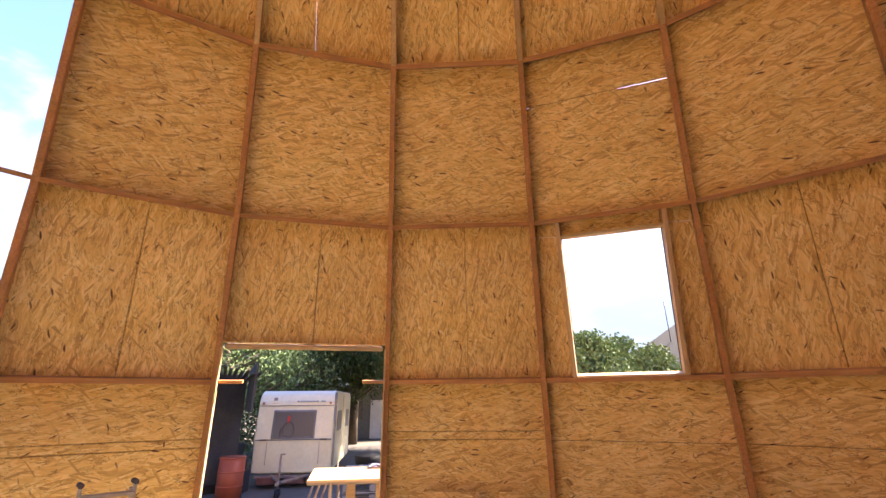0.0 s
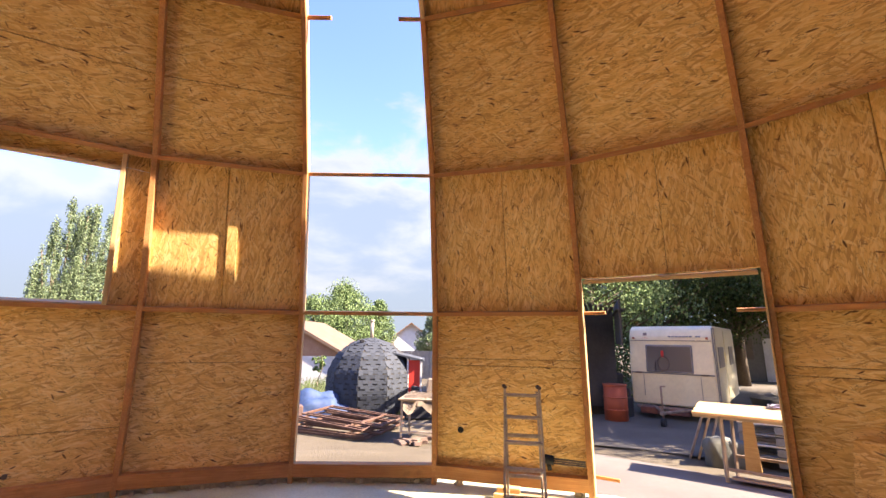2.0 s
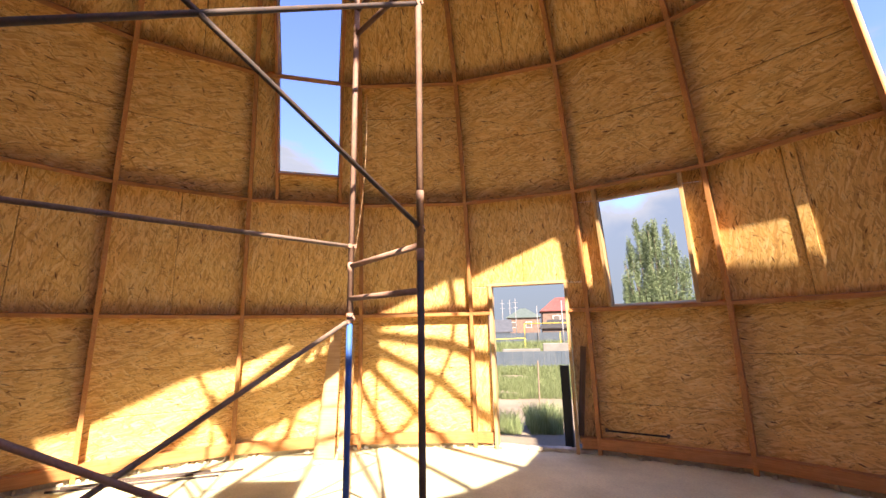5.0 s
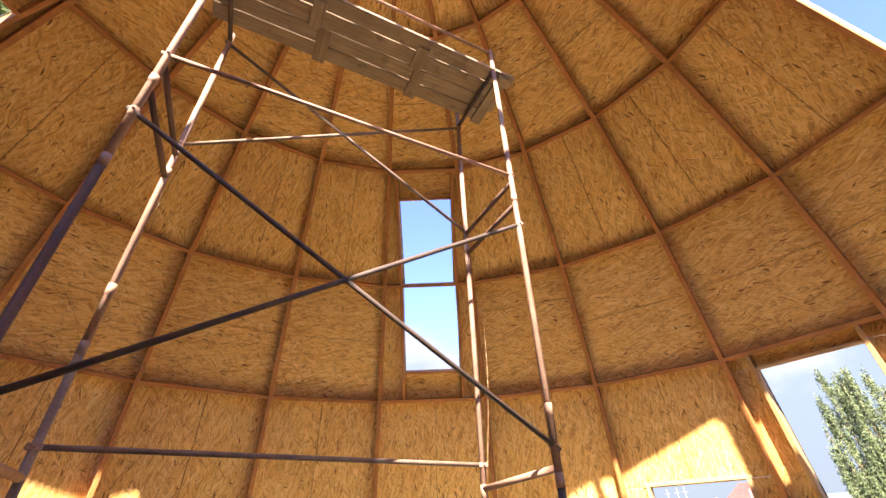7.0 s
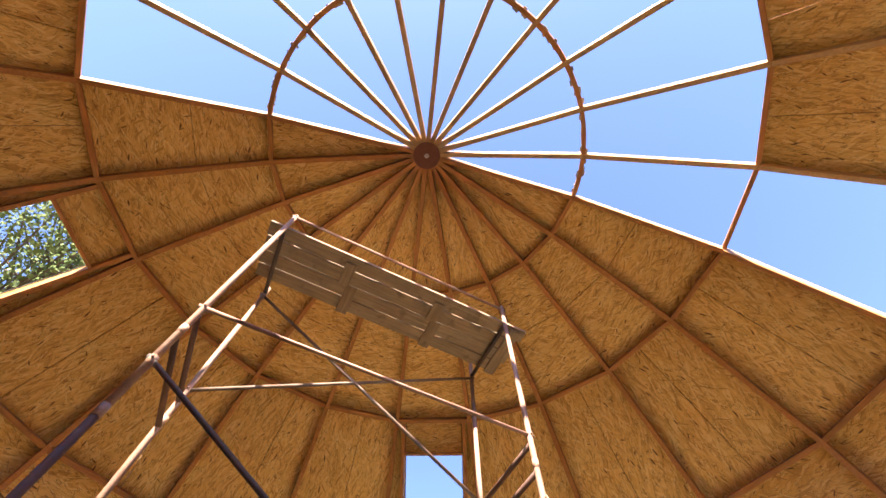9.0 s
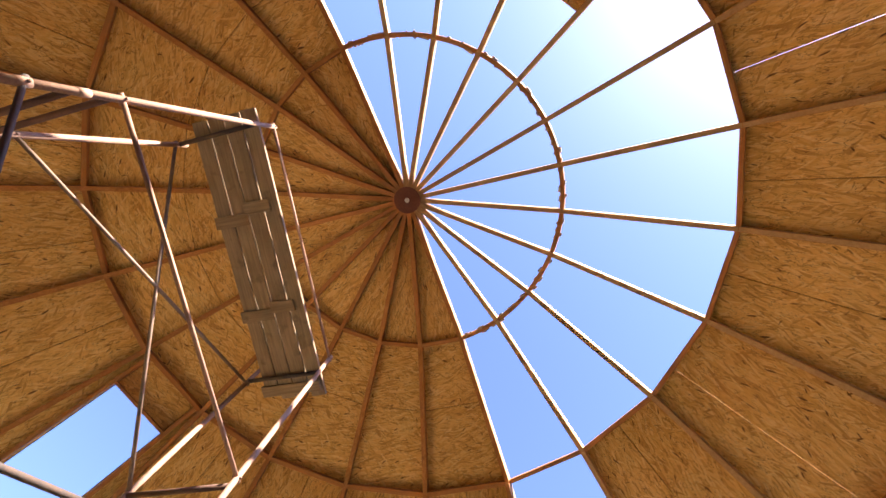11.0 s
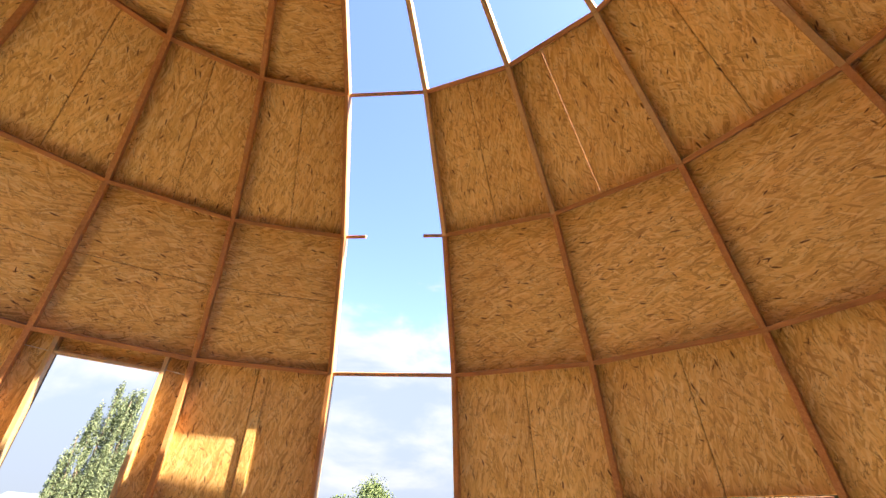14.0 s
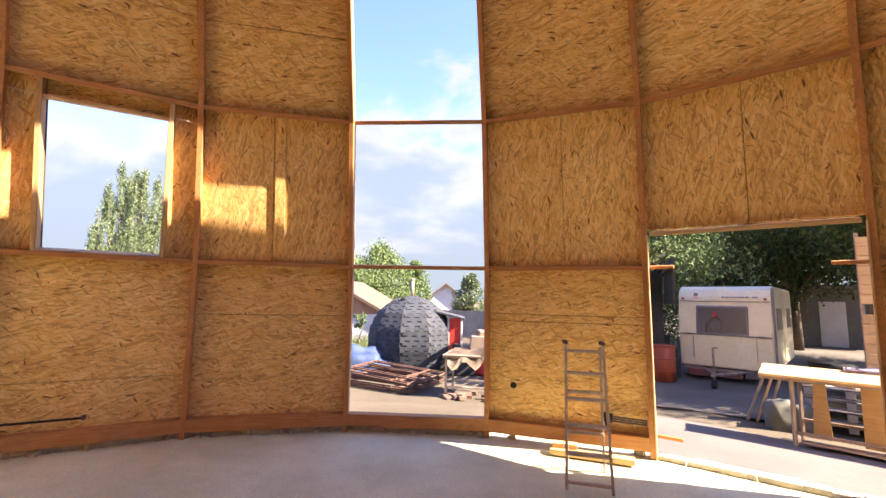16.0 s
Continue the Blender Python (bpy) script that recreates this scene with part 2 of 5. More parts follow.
STEEL = rough_material("rusty_steel", (0.22, 0.13, 0.09), (0.34, 0.24, 0.18), (0.12, 0.06, 0.04), scale=5.0, rough=0.6, metal=0.3)
FOAM = rough_material("crumbled_mortar", (0.42, 0.37, 0.29), (0.62, 0.56, 0.45), scale=9.0, rough=0.95, fine=70.0, bump=0.8, dist=0.01)
PLATE = rough_material("red_brown_plate", (0.15, 0.055, 0.04), (0.22, 0.085, 0.06), scale=5.0, rough=0.6)


# ---- building helpers ----
def box(bm, size, m=None, at=(0, 0, 0), taper=None):
    m = m or Matrix()
    x, y, z = (v / 2 for v in size)
    tx, ty = taper or (1, 1)
    co = [(-x, -y, -z), (x, -y, -z), (x, y, -z), (-x, y, -z), (-x * tx, -y * ty, z), (x * tx, -y * ty, z), (x * tx, y * ty, z), (-x * tx, y * ty, z)]
    v = [bm.verts.new(m @ (Vector(c) + Vector(at))) for c in co]
    for f in ((3, 2, 1, 0), (4, 5, 6, 7), (0, 1, 5, 4), (1, 2, 6, 5), (2, 3, 7, 6), (3, 0, 4, 7)):
        bm.faces.new([v[i] for i in f])
    return v


def bar_matrix(a, b, up=(0, 0, 1)):
    """A frame whose x runs from a to b; its origin is the middle."""
    a, b = Vector(a), Vector(b)
    x = (b - a).normalized()
    u = Vector(up)
    if abs(x.dot(u)) > 0.98:
        u = Vector((1, 0, 0)) if abs(x.x) < 0.9 else Vector((0, 1, 0))
    y = u.cross(x).normalized()
    z = x.cross(y)
    m = Matrix((x, y, z)).transposed().to_4x4()
    m.translation = (a + b) / 2
    return m


def tube(bm, a, b, r, seg=10, r2=None, cap=True):
    m = bar_matrix(a, b)
    ln = (Vector(b) - Vector(a)).length / 2
    r2 = r if r2 is None else r2
    rings = []
    for x, q in ((-ln, r), (ln, r2)):
        rings.append([bm.verts.new(m @ Vector((x, q * math.cos(2 * math.pi * i / seg), q * math.sin(2 * math.pi * i / seg)))) for i in range(seg)])
    for i in range(seg):
        f = bm.faces.new((rings[0][i], rings[1][i], rings[1][(i + 1) % seg], rings[0][(i + 1) % seg]))
        f.smooth = True
    if cap:
        bm.faces.new(rings[0])
        bm.faces.new(rings[1][::-1])


def poly_tube(bm, pts, r, seg=8):
    for a, b in zip(pts, pts[1:]):
        tube(bm, a, b, r, seg)


def finish(bm, bevel=0.0):
    bmesh.ops.recalc_face_normals(bm, faces=bm.faces[:])
    if bevel:
        bmesh.ops.bevel(bm, geom=bm.edges[:], offset=bevel, segments=1, affect="EDGES", profile=0.5)


def to_mesh(name, bm, mat, bevel=0.0):
    finish(bm, bevel)
    me = bpy.data.meshes.new(name)
    bm.to_mesh(me)
    bm.free()
    for q in (mat if isinstance(mat, (list, tuple)) else [mat]):
        me.materials.append(q)
    return me


def thing(name, label="", category="", kind="", group="", m=None):
    ob = new(name)
    ob.empty_display_size = 0.1
    if m is not None:
        ob.matrix_world = m
    return tagged(ob, label, category, group, kind)


def part(name, bm, mat, parent=None, label="", bevel=0.0, m=None):
    """One mesh object under a thing or a part; coordinates in the parent's frame."""
    ob = new(name, to_mesh(name, bm, mat, bevel))
    ob.parent = parent
    if m is not None:
        ob.matrix_local = m
    if label:
        ob["label"] = label
    return ob


def bar(name, a, b, w, h, mat, parent, up=(0, 0, 1), label="", bevel=0.003):
    """A sawn timber of section w x h from a to b, grain along it."""
    bm = bmesh.new()
    box(bm, ((Vector(b) - Vector(a)).length, w, h))
    return part(name, bm, mat, parent, label, bevel, bar_matrix(a, b, up))


def pipe(name, a, b, r, mat, parent, label="", seg=10):
    bm = bmesh.new()
    ln = (Vector(b) - Vector(a)).length
    tube(bm, (-ln / 2, 0, 0), (ln / 2, 0, 0), r, seg)
    return part(name, bm, mat, parent, label, 0.0, bar_matrix(a, b))


# ---- the dome: 22 ribs, 6 courses ----
N = 22
RING_R = (5.585, 5.5, 5.104, 4.359, 3.191, 1.728, 0.13)      # inner edge of the ribs
RING_Z = (0.188, 1.800, 3.314, 4.709, 5.806, 6.465, 6.690)
RIB_TURN = {0: -0.32, 1: 0.24, 2: 0.12, 3: -0.10, 5: -0.13, 13: 0.5, 16: -0.36, 19: -0.10, 20: -0.14, 21: -0.12}
DEPTH = 0.13                                               # depth of the ribs
RIB_W = 0.05
RIB_AZ = [radians(90 - (i - 0.5) * 360 / N + RIB_TURN.get(i, 0)) for i in range(N)]


def offset_profile(d):
    """The ribs' profile moved outwards by d, square to each segment."""
    pts = [(5.592, 0.0)] + list(zip(RING_R, RING_Z))
    out = []
    for j, (pr, pz) in enumerate(pts):
        normals = []
        for a, b in ((j - 1, j), (j, j + 1)):
            if 0 <= a and b < len(pts):
                dr, dz = pts[b][0] - pts[a][0], pts[b][1] - pts[a][1]
                ln = math.hypot(dr, dz)
                normals.append((dz / ln, -dr / ln))
        if len(normals) == 1:
            nr, nz = normals[0]
            k = 1
        else:
            nr, nz = (normals[0][0] + normals[1][0]) / 2, (normals[0][1] + normals[1][1]) / 2
            k = 1 / (nr * nr + nz * nz)
        out.append((pr + nr * d * k, pz + nz * d * k))
    return out


def at_rib(i, j, d=0.0):
    """A point on rib i at ring j (-1: foot), d outside the inner edge."""
    pr, pz = offset_profile(d)[j + 1]
    return Vector((pr * math.cos(RIB_AZ[i % N]), pr * math.sin(RIB_AZ[i % N]), pz))


def cell(i, j, d=DEPTH):
    """Local frame of the field between ribs i and i + 1, rings j and j + 1: x across, y up the slope, z inwards; half widths below and above, height."""
    a, b, c, e = at_rib(i, j, d), at_rib(i + 1, j, d), at_rib(i, j + 1, d), at_rib(i + 1, j + 1, d)
    lo, hi = (a + b) / 2, (c + e) / 2
    y = (hi - lo).normalized()
    x = (b - a).normalized()
    x = (x - y * x.dot(y)).normalized()
    m = Matrix((x, y, x.cross(y))).transposed().to_4x4()
    m.translation = lo
    return m, (b - a).length / 2, (e - c).length / 2, (hi - lo).length


bm = bmesh.new()
bmesh.ops.create_circle(bm, cap_ends=True, radius=5.80, segments=88)
g = bmesh.ops.extrude_face_region(bm, geom=bm.faces[:])
for q in g["geom"]:
    if isinstance(q, bmesh.types.BMVert):
        q.co.z -= 0.35
floor = part("floor", bm, CONCRETE)
tagged(floor, "grey poured concrete floor slab, dusty and stained", "floor", kind="structure")

frame_dome = thing("dome_frame", "reddish-stained timber rib frame of a round dome", "timber frame", "structure")
prof_in, prof_out = offset_profile(0.0), offset_profile(DEPTH)


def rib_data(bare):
    """A rib in the plane y = 0; bare: (side, segment) whose face takes the second, paler wood."""
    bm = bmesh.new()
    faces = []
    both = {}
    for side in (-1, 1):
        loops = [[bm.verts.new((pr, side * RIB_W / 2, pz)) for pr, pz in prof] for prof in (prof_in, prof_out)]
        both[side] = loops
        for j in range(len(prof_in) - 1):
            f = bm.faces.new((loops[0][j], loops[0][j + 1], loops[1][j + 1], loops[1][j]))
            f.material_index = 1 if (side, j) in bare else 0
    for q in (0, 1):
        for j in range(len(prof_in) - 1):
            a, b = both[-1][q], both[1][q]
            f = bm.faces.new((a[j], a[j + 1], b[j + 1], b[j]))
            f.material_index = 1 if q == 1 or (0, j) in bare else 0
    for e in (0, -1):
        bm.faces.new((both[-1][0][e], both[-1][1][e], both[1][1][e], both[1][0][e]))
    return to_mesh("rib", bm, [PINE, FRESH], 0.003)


# paler faces on the ribs beside the open crown and the gap
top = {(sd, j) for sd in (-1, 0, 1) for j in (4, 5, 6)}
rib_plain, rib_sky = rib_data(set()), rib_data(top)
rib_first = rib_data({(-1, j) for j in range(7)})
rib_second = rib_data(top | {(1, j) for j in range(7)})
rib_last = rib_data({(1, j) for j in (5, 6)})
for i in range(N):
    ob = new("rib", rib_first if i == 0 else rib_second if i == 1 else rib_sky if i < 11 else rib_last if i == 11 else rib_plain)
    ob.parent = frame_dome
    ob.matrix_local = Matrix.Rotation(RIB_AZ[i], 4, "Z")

# added inside rib 0 only to trim the sun patch on the wall
for j in (1, 2, 3):
    bar("packing_strip", at_rib(0, j, -0.021), at_rib(0, j + 1, -0.021), 0.046, 0.044, PINE, frame_dome, at_rib(0, j, 1) - at_rib(0, j, 0))
# added outside rib 1 to cut off the sun patch's lower edge
for j in (2, 3):
    bar("edge_batten", at_rib(1, j, 0.158), at_rib(1, j + 1, 0.158), 0.05, 0.028, FRESH, frame_dome, at_rib(1, j, 1) - at_rib(1, j, 0))

# plate and rod that hold the ribs at the crown
hub = thing("crown_plate", "round brown steel plate holding the ribs at the crown", "steel plate")
bm = bmesh.new()
tube(bm, (0, 0, 6.660), (0, 0, 6.672), 0.155, 32)
part("disc", bm, PLATE, hub)
bm = bmesh.new()
tube(bm, (0, 0, 6.62), (0, 0, 6.668), 0.016, 12)
tube(bm, (0, 0, 6.652), (0, 0, 6.662), 0.03, 6)
part("bolt", bm, rough_material("zinc", (0.55, 0.55, 0.55), (0.75, 0.75, 0.75), rough=0.4, metal=0.6), hub, "pale steel bolt")


def is_open(i, j):
    """Fields with no boarding."""
    if j >= 4:
        return i <= 10
    return i == 0


def nogging(i, j, t0=0.0, t1=1.0, th=0.045, d0=0.004, d1=None):
    a, b = at_rib(i, j, (d0 + (d1 or DEPTH)) / 2), at_rib(i + 1, j, (d0 + (d1 or DEPTH)) / 2)
    inn, out = at_rib(i, j, 0.0), at_rib(i, j, DEPTH)
    inn2, out2 = at_rib(i + 1, j, 0.0), at_rib(i + 1, j, DEPTH)
    n = ((out - inn) + (out2 - inn2)).normalized()
    e = (b - a).normalized()
    gap = RIB_W / 2 - 0.004
    a, b = a + e * gap, b - e * gap
    p, q = a.lerp(b, t0), a.lerp(b, t1)
    return bar("nogging", p, q, th, (d1 or DEPTH) - d0, PINE, frame_dome, n)


def arc_strip(i, j):
    """A bent lath between two bare ribs, with a dab of white foam on it."""
    a = at_rib(i, j, 0.012)
    b = at_rib(i, j, 0.105)
    ra, za, rb, zb = math.hypot(a.x, a.y), a.z, math.hypot(b.x, b.y), b.z
    tr, tz = -(zb - za), (rb - ra)                     # along the meridian
    k = 0.024 / math.hypot(tr, tz)
    sec = [(ra - tr * k, za - tz * k), (ra + tr * k, za + tz * k), (rb + tr * k, zb + tz * k), (rb - tr * k, zb - tz * k)]
    a0, a1 = RIB_AZ[i], RIB_AZ[i + 1]
    trim = 0.02 / ra * (1 if a1 > a0 else -1)
    a0, a1 = a0 + trim, a1 - trim
    bm = bmesh.new()
    rows = []
    for s in range(7):
        q = a0 + (a1 - a0) * s / 6
        rows.append([bm.verts.new((pr * math.cos(q), pr * math.sin(q), pz)) for pr, pz in sec])
    for u, v in zip(rows, rows[1:]):
        for c in range(4):
            bm.faces.new((u[c], u[(c + 1) % 4], v[(c + 1) % 4], v[c]))
    bm.faces.new(rows[0])
    bm.faces.new(rows[-1][::-1])
    lath = part("ring_lath", bm, PINE, frame_dome, bevel=0.003)
    rnd = random.Random(i)
    bm = bmesh.new()
    for s in range(rnd.randint(5, 9)):
        q = a0 + (a1 - a0) * rnd.uniform(0.06, 0.94)
        side = rnd.choice((-1, 1)) * rnd.uniform(0.022, 0.034)
        box(bm, (rnd.uniform(0.014, 0.03), rnd.uniform(0.015, 0.08), rnd.uniform(0.03, 0.07)), Matrix.Rotation(q, 4, "Z") @ pose((ra + rb) / 2 + side, 0, (za + zb) / 2 - 0.01, rnd.uniform(-12, 12), 20, 8), taper=(0.6, 0.7))
    part("foam_dab", bm, FOAM, lath, "white foam", 0.004)


for i in range(N):
    for j in range(0, 6):
        if j == 0:
            if i == 2:
                continue
            if i == 19:
                # short plates either side of the doorway
                a, b = at_rib(i, 0, DEPTH / 2) - Vector((0, 0, 0.06)), at_rib(i + 1, 0, DEPTH / 2) - Vector((0, 0, 0.06))
                bar("sole_plate", a.lerp(b, 0.02), a.lerp(b, 0.155), DEPTH - 0.012, 0.13, PINE, frame_dome)
                bar("sole_plate", a.lerp(b, 0.865), a.lerp(b, 0.98), DEPTH - 0.012, 0.13, PINE, frame_dome)
                continue
            # sole plate, standing on packers above the slab
            a, b = at_rib(i, 0, DEPTH / 2) - Vector((0, 0, 0.06)), at_rib(i + 1, 0, DEPTH / 2) - Vector((0, 0, 0.06))
            e = (b - a).normalized() * (RIB_W / 2 - 0.004)
            bar("sole_plate", a + e, b - e, DEPTH - 0.012, 0.13, PINE, frame_dome)
            continue
        if i == 2 and j == 1:
            nogging(i, j, 0.0, 0.145, 0.03, 0.025, 0.085)
            nogging(i, j, 0.855, 1.0, 0.03, 0.025, 0.085)
            continue
        if i == 19 and j == 1:
            nogging(i, j, 0.0, 0.17)
            nogging(i, j, 0.86, 1.0)
            continue
        if i == 0 and j == 3:
            nogging(i, j, 0.0, 0.21, 0.04, 0.03, 0.09)
            nogging(i, j, 0.80, 1.0, 0.04, 0.03, 0.09)
            continue
        if i == 0 and j in (1, 2, 4):
            nogging(i, j, 0, 1, 0.04, 0.02, 0.14 if j in (2, 4) else 0.10)
            if j == 1:
                nogging(i, j, 0.0, 0.18, 0.03, 0.10, 0.13)
                nogging(i, j, 0.8, 1.0, 0.03, 0.10, 0.13)
            continue
        if j == 5 and i <= 10:
            arc_strip(i, j)
            continue
        nogging(i, j)

# ---- boarding ----
wall = thing("wall_boarding", "golden strand-board sheets lining a round dome", "wall", "structure")


def sheet(i, j, x0, x1, y0, y1, along=0, chamfer=0.009, name="board"):
    """One board of the field (i, j). x0 and x1 may be None for the field's edge."""
    m, w0, w1, h = cell(i, j)
    wid = lambda y: w0 + (w1 - w0) * y / h
    L = lambda y: -wid(y) if x0 is None else x0
    R = lambda y: wid(y) if x1 is None else x1
    th, c = 0.012, chamfer
    bm = bmesh.new()
    uv = bm.loops.layers.uv.new("uv")
    g = 0.0014
    rim = [(L(y0) + g, y0 + g), (R(y0) - g, y0 + g), (R(y1) - g, y1 - g), (L(y1) + g, y1 - g)]
    inn = [(L(y0) + c, y0 + c), (R(y0) - c, y0 + c), (R(y1) - c, y1 - c), (L(y1) + c, y1 - c)]
    face = [bm.verts.new((x, y, 0.0)) for x, y in inn]
    edge = [bm.verts.new((x, y, -c)) for x, y in rim]
    back = [bm.verts.new((x, y, -th)) for x, y in rim]
    bm.faces.new(face)
    bm.faces.new(back[::-1])
    for q in range(4):
        n = (q + 1) % 4
        bm.faces.new((edge[q], edge[n], face[n], face[q]))
        bm.faces.new((back[q], back[n], edge[n], edge[q]))
    for f in bm.faces:
        for lp in f.loops:
            x, y, _ = lp.vert.co
            lp[uv].uv = (y, x) if along else (x, y)
    return part(name, bm, OSB, wall, m=m)


# near-black backing that makes the joints read as dark lines
BACKING = rough_material("dark_backing", (0.05, 0.04, 0.03), (0.08, 0.065, 0.05), rough=0.9)


def strip(i, j, p, q):
    """An added dark light stop behind a joint from p to q, in the field's own frame."""
    m, w0, w1, h = cell(i, j)
    a, b = m @ Vector((*p, -0.024)), m @ Vector((*q, -0.024))
    return bar("joint_batten", a, b, 0.07, 0.02, BACKING, wall, m.to_3x3() @ Vector((0, 0, 1)), bevel=0)


def cut_across(i, j, *ys):
    """Boards lying across the field, cut at these heights."""
    m, w0, w1, h = cell(i, j)
    for a, b in zip(ys, ys[1:]):
        sheet(i, j, None, None, a, b)
    for y in ys[1:-1]:
        w = w0 + (w1 - w0) * y / h
        strip(i, j, (-w, y), (w, y))


def cut_upright(i, j, x, y0, y1):
    sheet(i, j, None, x, y0, y1, 1)
    sheet(i, j, x, None, y0, y1, 1)
    strip(i, j, (x, y0), (x, y1))


WIN = (-0.465, 0.465, 0.03, 0.87)       # opening of the two lower windows: x, x, share of height
for i in range(N):
    for j in range(6):
        m, w0, w1, h = cell(i, j)
        if is_open(i, j):
            if i == 7 and j == 4:
                sheet(i, j, None, None, 0.0, 0.50 * h)
            continue
        up = j % 2
        rs = random.Random(i * 10 + j)
        if j == 0:
            if i == 2:
                continue
            if i == 19:
                sheet(i, j, None, -0.56, -0.10, h, 1)
                sheet(i, j, 0.56, None, -0.10, h, 1)
                continue
            low = -0.10 if i not in (1, 0) else -0.02
            cut = {21: 1.06, 20: 0.435, 1: 1.05, 3: 1.07, 19: 0.435, 18: 0.44, 17: 1.05, 16: 0.45, 15: 1.04}.get(i, rs.choice((0.44, 1.06)))
            cut_across(i, j, *([low, cut, cut + 0.075, h] if i in (1, 3) else [low, cut, h]))
        elif j == 1:
            if i in (4, 20):
                x0, x1, a, b = WIN
                sheet(i, j, None, x0, 0, h, 1)
                sheet(i, j, x1, None, 0, h, 1)
                sheet(i, j, x0, x1, b * h, h, 0)
                sheet(i, j, x0, x1, 0, a * h, 0)
                for x in (x0 - 0.03, x1 + 0.03):
                    strip(i, j, (x, 0.0), (x, h))
            elif i == 2:
                cut_upright(i, j, 0.045, 0.225 * h, h)
            elif i == 19:
                cut_upright(i, j, -0.02, 0.235 * h, h)
                sheet(i, j, None, -0.52, 0.0, 0.235 * h, 1)
                sheet(i, j, 0.55, None, 0.0, 0.235 * h, 1)
            else:
                cut_upright(i, j, {21: -0.06, 1: 0.03, 3: 0.04, 5: 0.037, 16: -0.048}.get(i, rs.uniform(-0.05, 0.05)), 0, h)
                if i == 21:      # narrow cover strip beside the joint
                    sheet(i, j, -0.04, 0.062, 0.02, h - 0.02, 1, 0.002, "cover_strip").matrix_local = m @ Matrix.Translation((0, 0, 0.024))
        elif i in (12, 17) and j in (2, 3):
            x0, x1 = (-0.37, 0.40) if j == 2 else (-0.35, 0.36)
            lo, hi = (0.255 * h, h) if j == 2 else (0.0, 0.74 * h)
            sheet(i, j, None, x0, 0, h, 1)
            sheet(i, j, x1, None, 0, h, 1)
            for x in (x0 - 0.03, x1 + 0.03):
                strip(i, j, (x, 0.0), (x, h))
            if j == 2:
                sheet(i, j, x0, x1, 0, lo, 0)
            else:
                sheet(i, j, x0, x1, hi, h, 0)
        elif j in (2, 4):
            cut = {18: 0.73}.get(i, 0.505) * h if j == 2 else 0.535 * h
            if i in (1, 2, 3, 4, 5) and j == 2:
                if i == 4:
                    sheet(i, j, None, None, 0, 0.72 * h)
                    sheet(i, j, None, None, 0.72 * h, h)
                    strip(i, j, (-0.62, 0.72 * h), (0.22, 0.72 * h))
                else:
                    sheet(i, j, None, None, 0, h)
            else:
                cut_across(i, j, 0, cut, h)
        elif j == 3:
            mid = 0.02 + rs.uniform(-0.06, 0.06)
            if i == 2:
                sheet(i, j, None, -0.1191, 0, h, 1, 0.002)
                sheet(i, j, -0.12, None, 0, h, 1, 0.002)
            elif i == 5:
                sheet(i, j, None, 0.0, 0, h, 1, 0.003)
                sheet(i, j, 0.0, None, 0, h, 1, 0.003)
            else:
                cut_upright(i, j, mid, 0, h)
        else:
            sheet(i, j, None, None, 0, h, 1)

# ---- openings ----
def framed(i, j, pieces, name, label, category, mat):
    """Timbers of an opening in field (i, j): each from (x, y) to (x, y), thickness; depth runs from the boarding inwards."""
    m, w0, w1, h = cell(i, j)
    ob = thing(name, label, category, "structure")
    for nm, (xa, ya), (xb, yb), th, dep in pieces:
        a, b = m @ Vector((xa, ya * h, dep / 2 - 0.006)), m @ Vector((xb, yb * h, dep / 2 - 0.006))
        bar(nm, a, b, th, dep, mat, ob, m.to_3x3() @ Vector((0, 0, 1)))
    return ob


for n, i in ((1, 4), (2, 20)):
    framed(i, 1, [("stud", (-0.487, 0.018), (-0.487, 0.985), 0.042, 0.12), ("stud", (0.487, 0.018), (0.487, 0.985), 0.042, 0.12),
                  ("head", (-0.465, 0.884), (0.465, 0.884), 0.03, 0.10), ("sill", (-0.465, 0.022), (0.465, 0.022), 0.02, 0.11)],
           "window_%d" % n, "unglazed square window opening framed with pale pine studs", "window opening", FRESH)
CORD = rough_material("white_cord", (0.6, 0.58, 0.54), (0.75, 0.73, 0.70), rough=0.8)
for i in (4, 20):
    m, w0, w1, h = cell(i, 1)
    for xa, xb in ((-0.70, -0.49), (0.49, 0.70)):
        tagged(pipe("cord", m @ Vector((xa, 0.895 * h, 0.10)), m @ Vector((xb, 0.885 * h, 0.112)), 0.0025, CORD, None, seg=6), "thin white cord tied between a stud and a rib", "cord", "cords by the windows")
for n, i in ((3, 12), (4, 17)):
    ob = framed(i, 2, [("stud", (-0.39, 0.015), (-0.39, 1.0), 0.042, 0.11), ("stud", (0.44, 0.015), (0.40, 1.0), 0.042, 0.11), ("sill", (-0.37, 0.24), (0.41, 0.24), 0.03, 0.12)],
                "window_%d" % n, "tall unglazed roof window opening framed in timber", "window opening", PINE)
    m, w0, w1, h = cell(i, 3)
    for xa, xb in ((-0.39, -0.37), (0.40, 0.38)):
        bar("stud", m @ Vector((xa, 0.0, 0.05)), m @ Vector((xb, 0.985 * h, 0.05)), 0.042, 0.11, PINE, ob, m.to_3x3() @ Vector((0, 0, 1)))
    bar("head", m @ Vector((-0.36, 0.755 * h, 0.05)), m @ Vector((0.37, 0.755 * h, 0.05)), 0.03, 0.11, PINE, ob, m.to_3x3() @ Vector((0, 0, 1)))

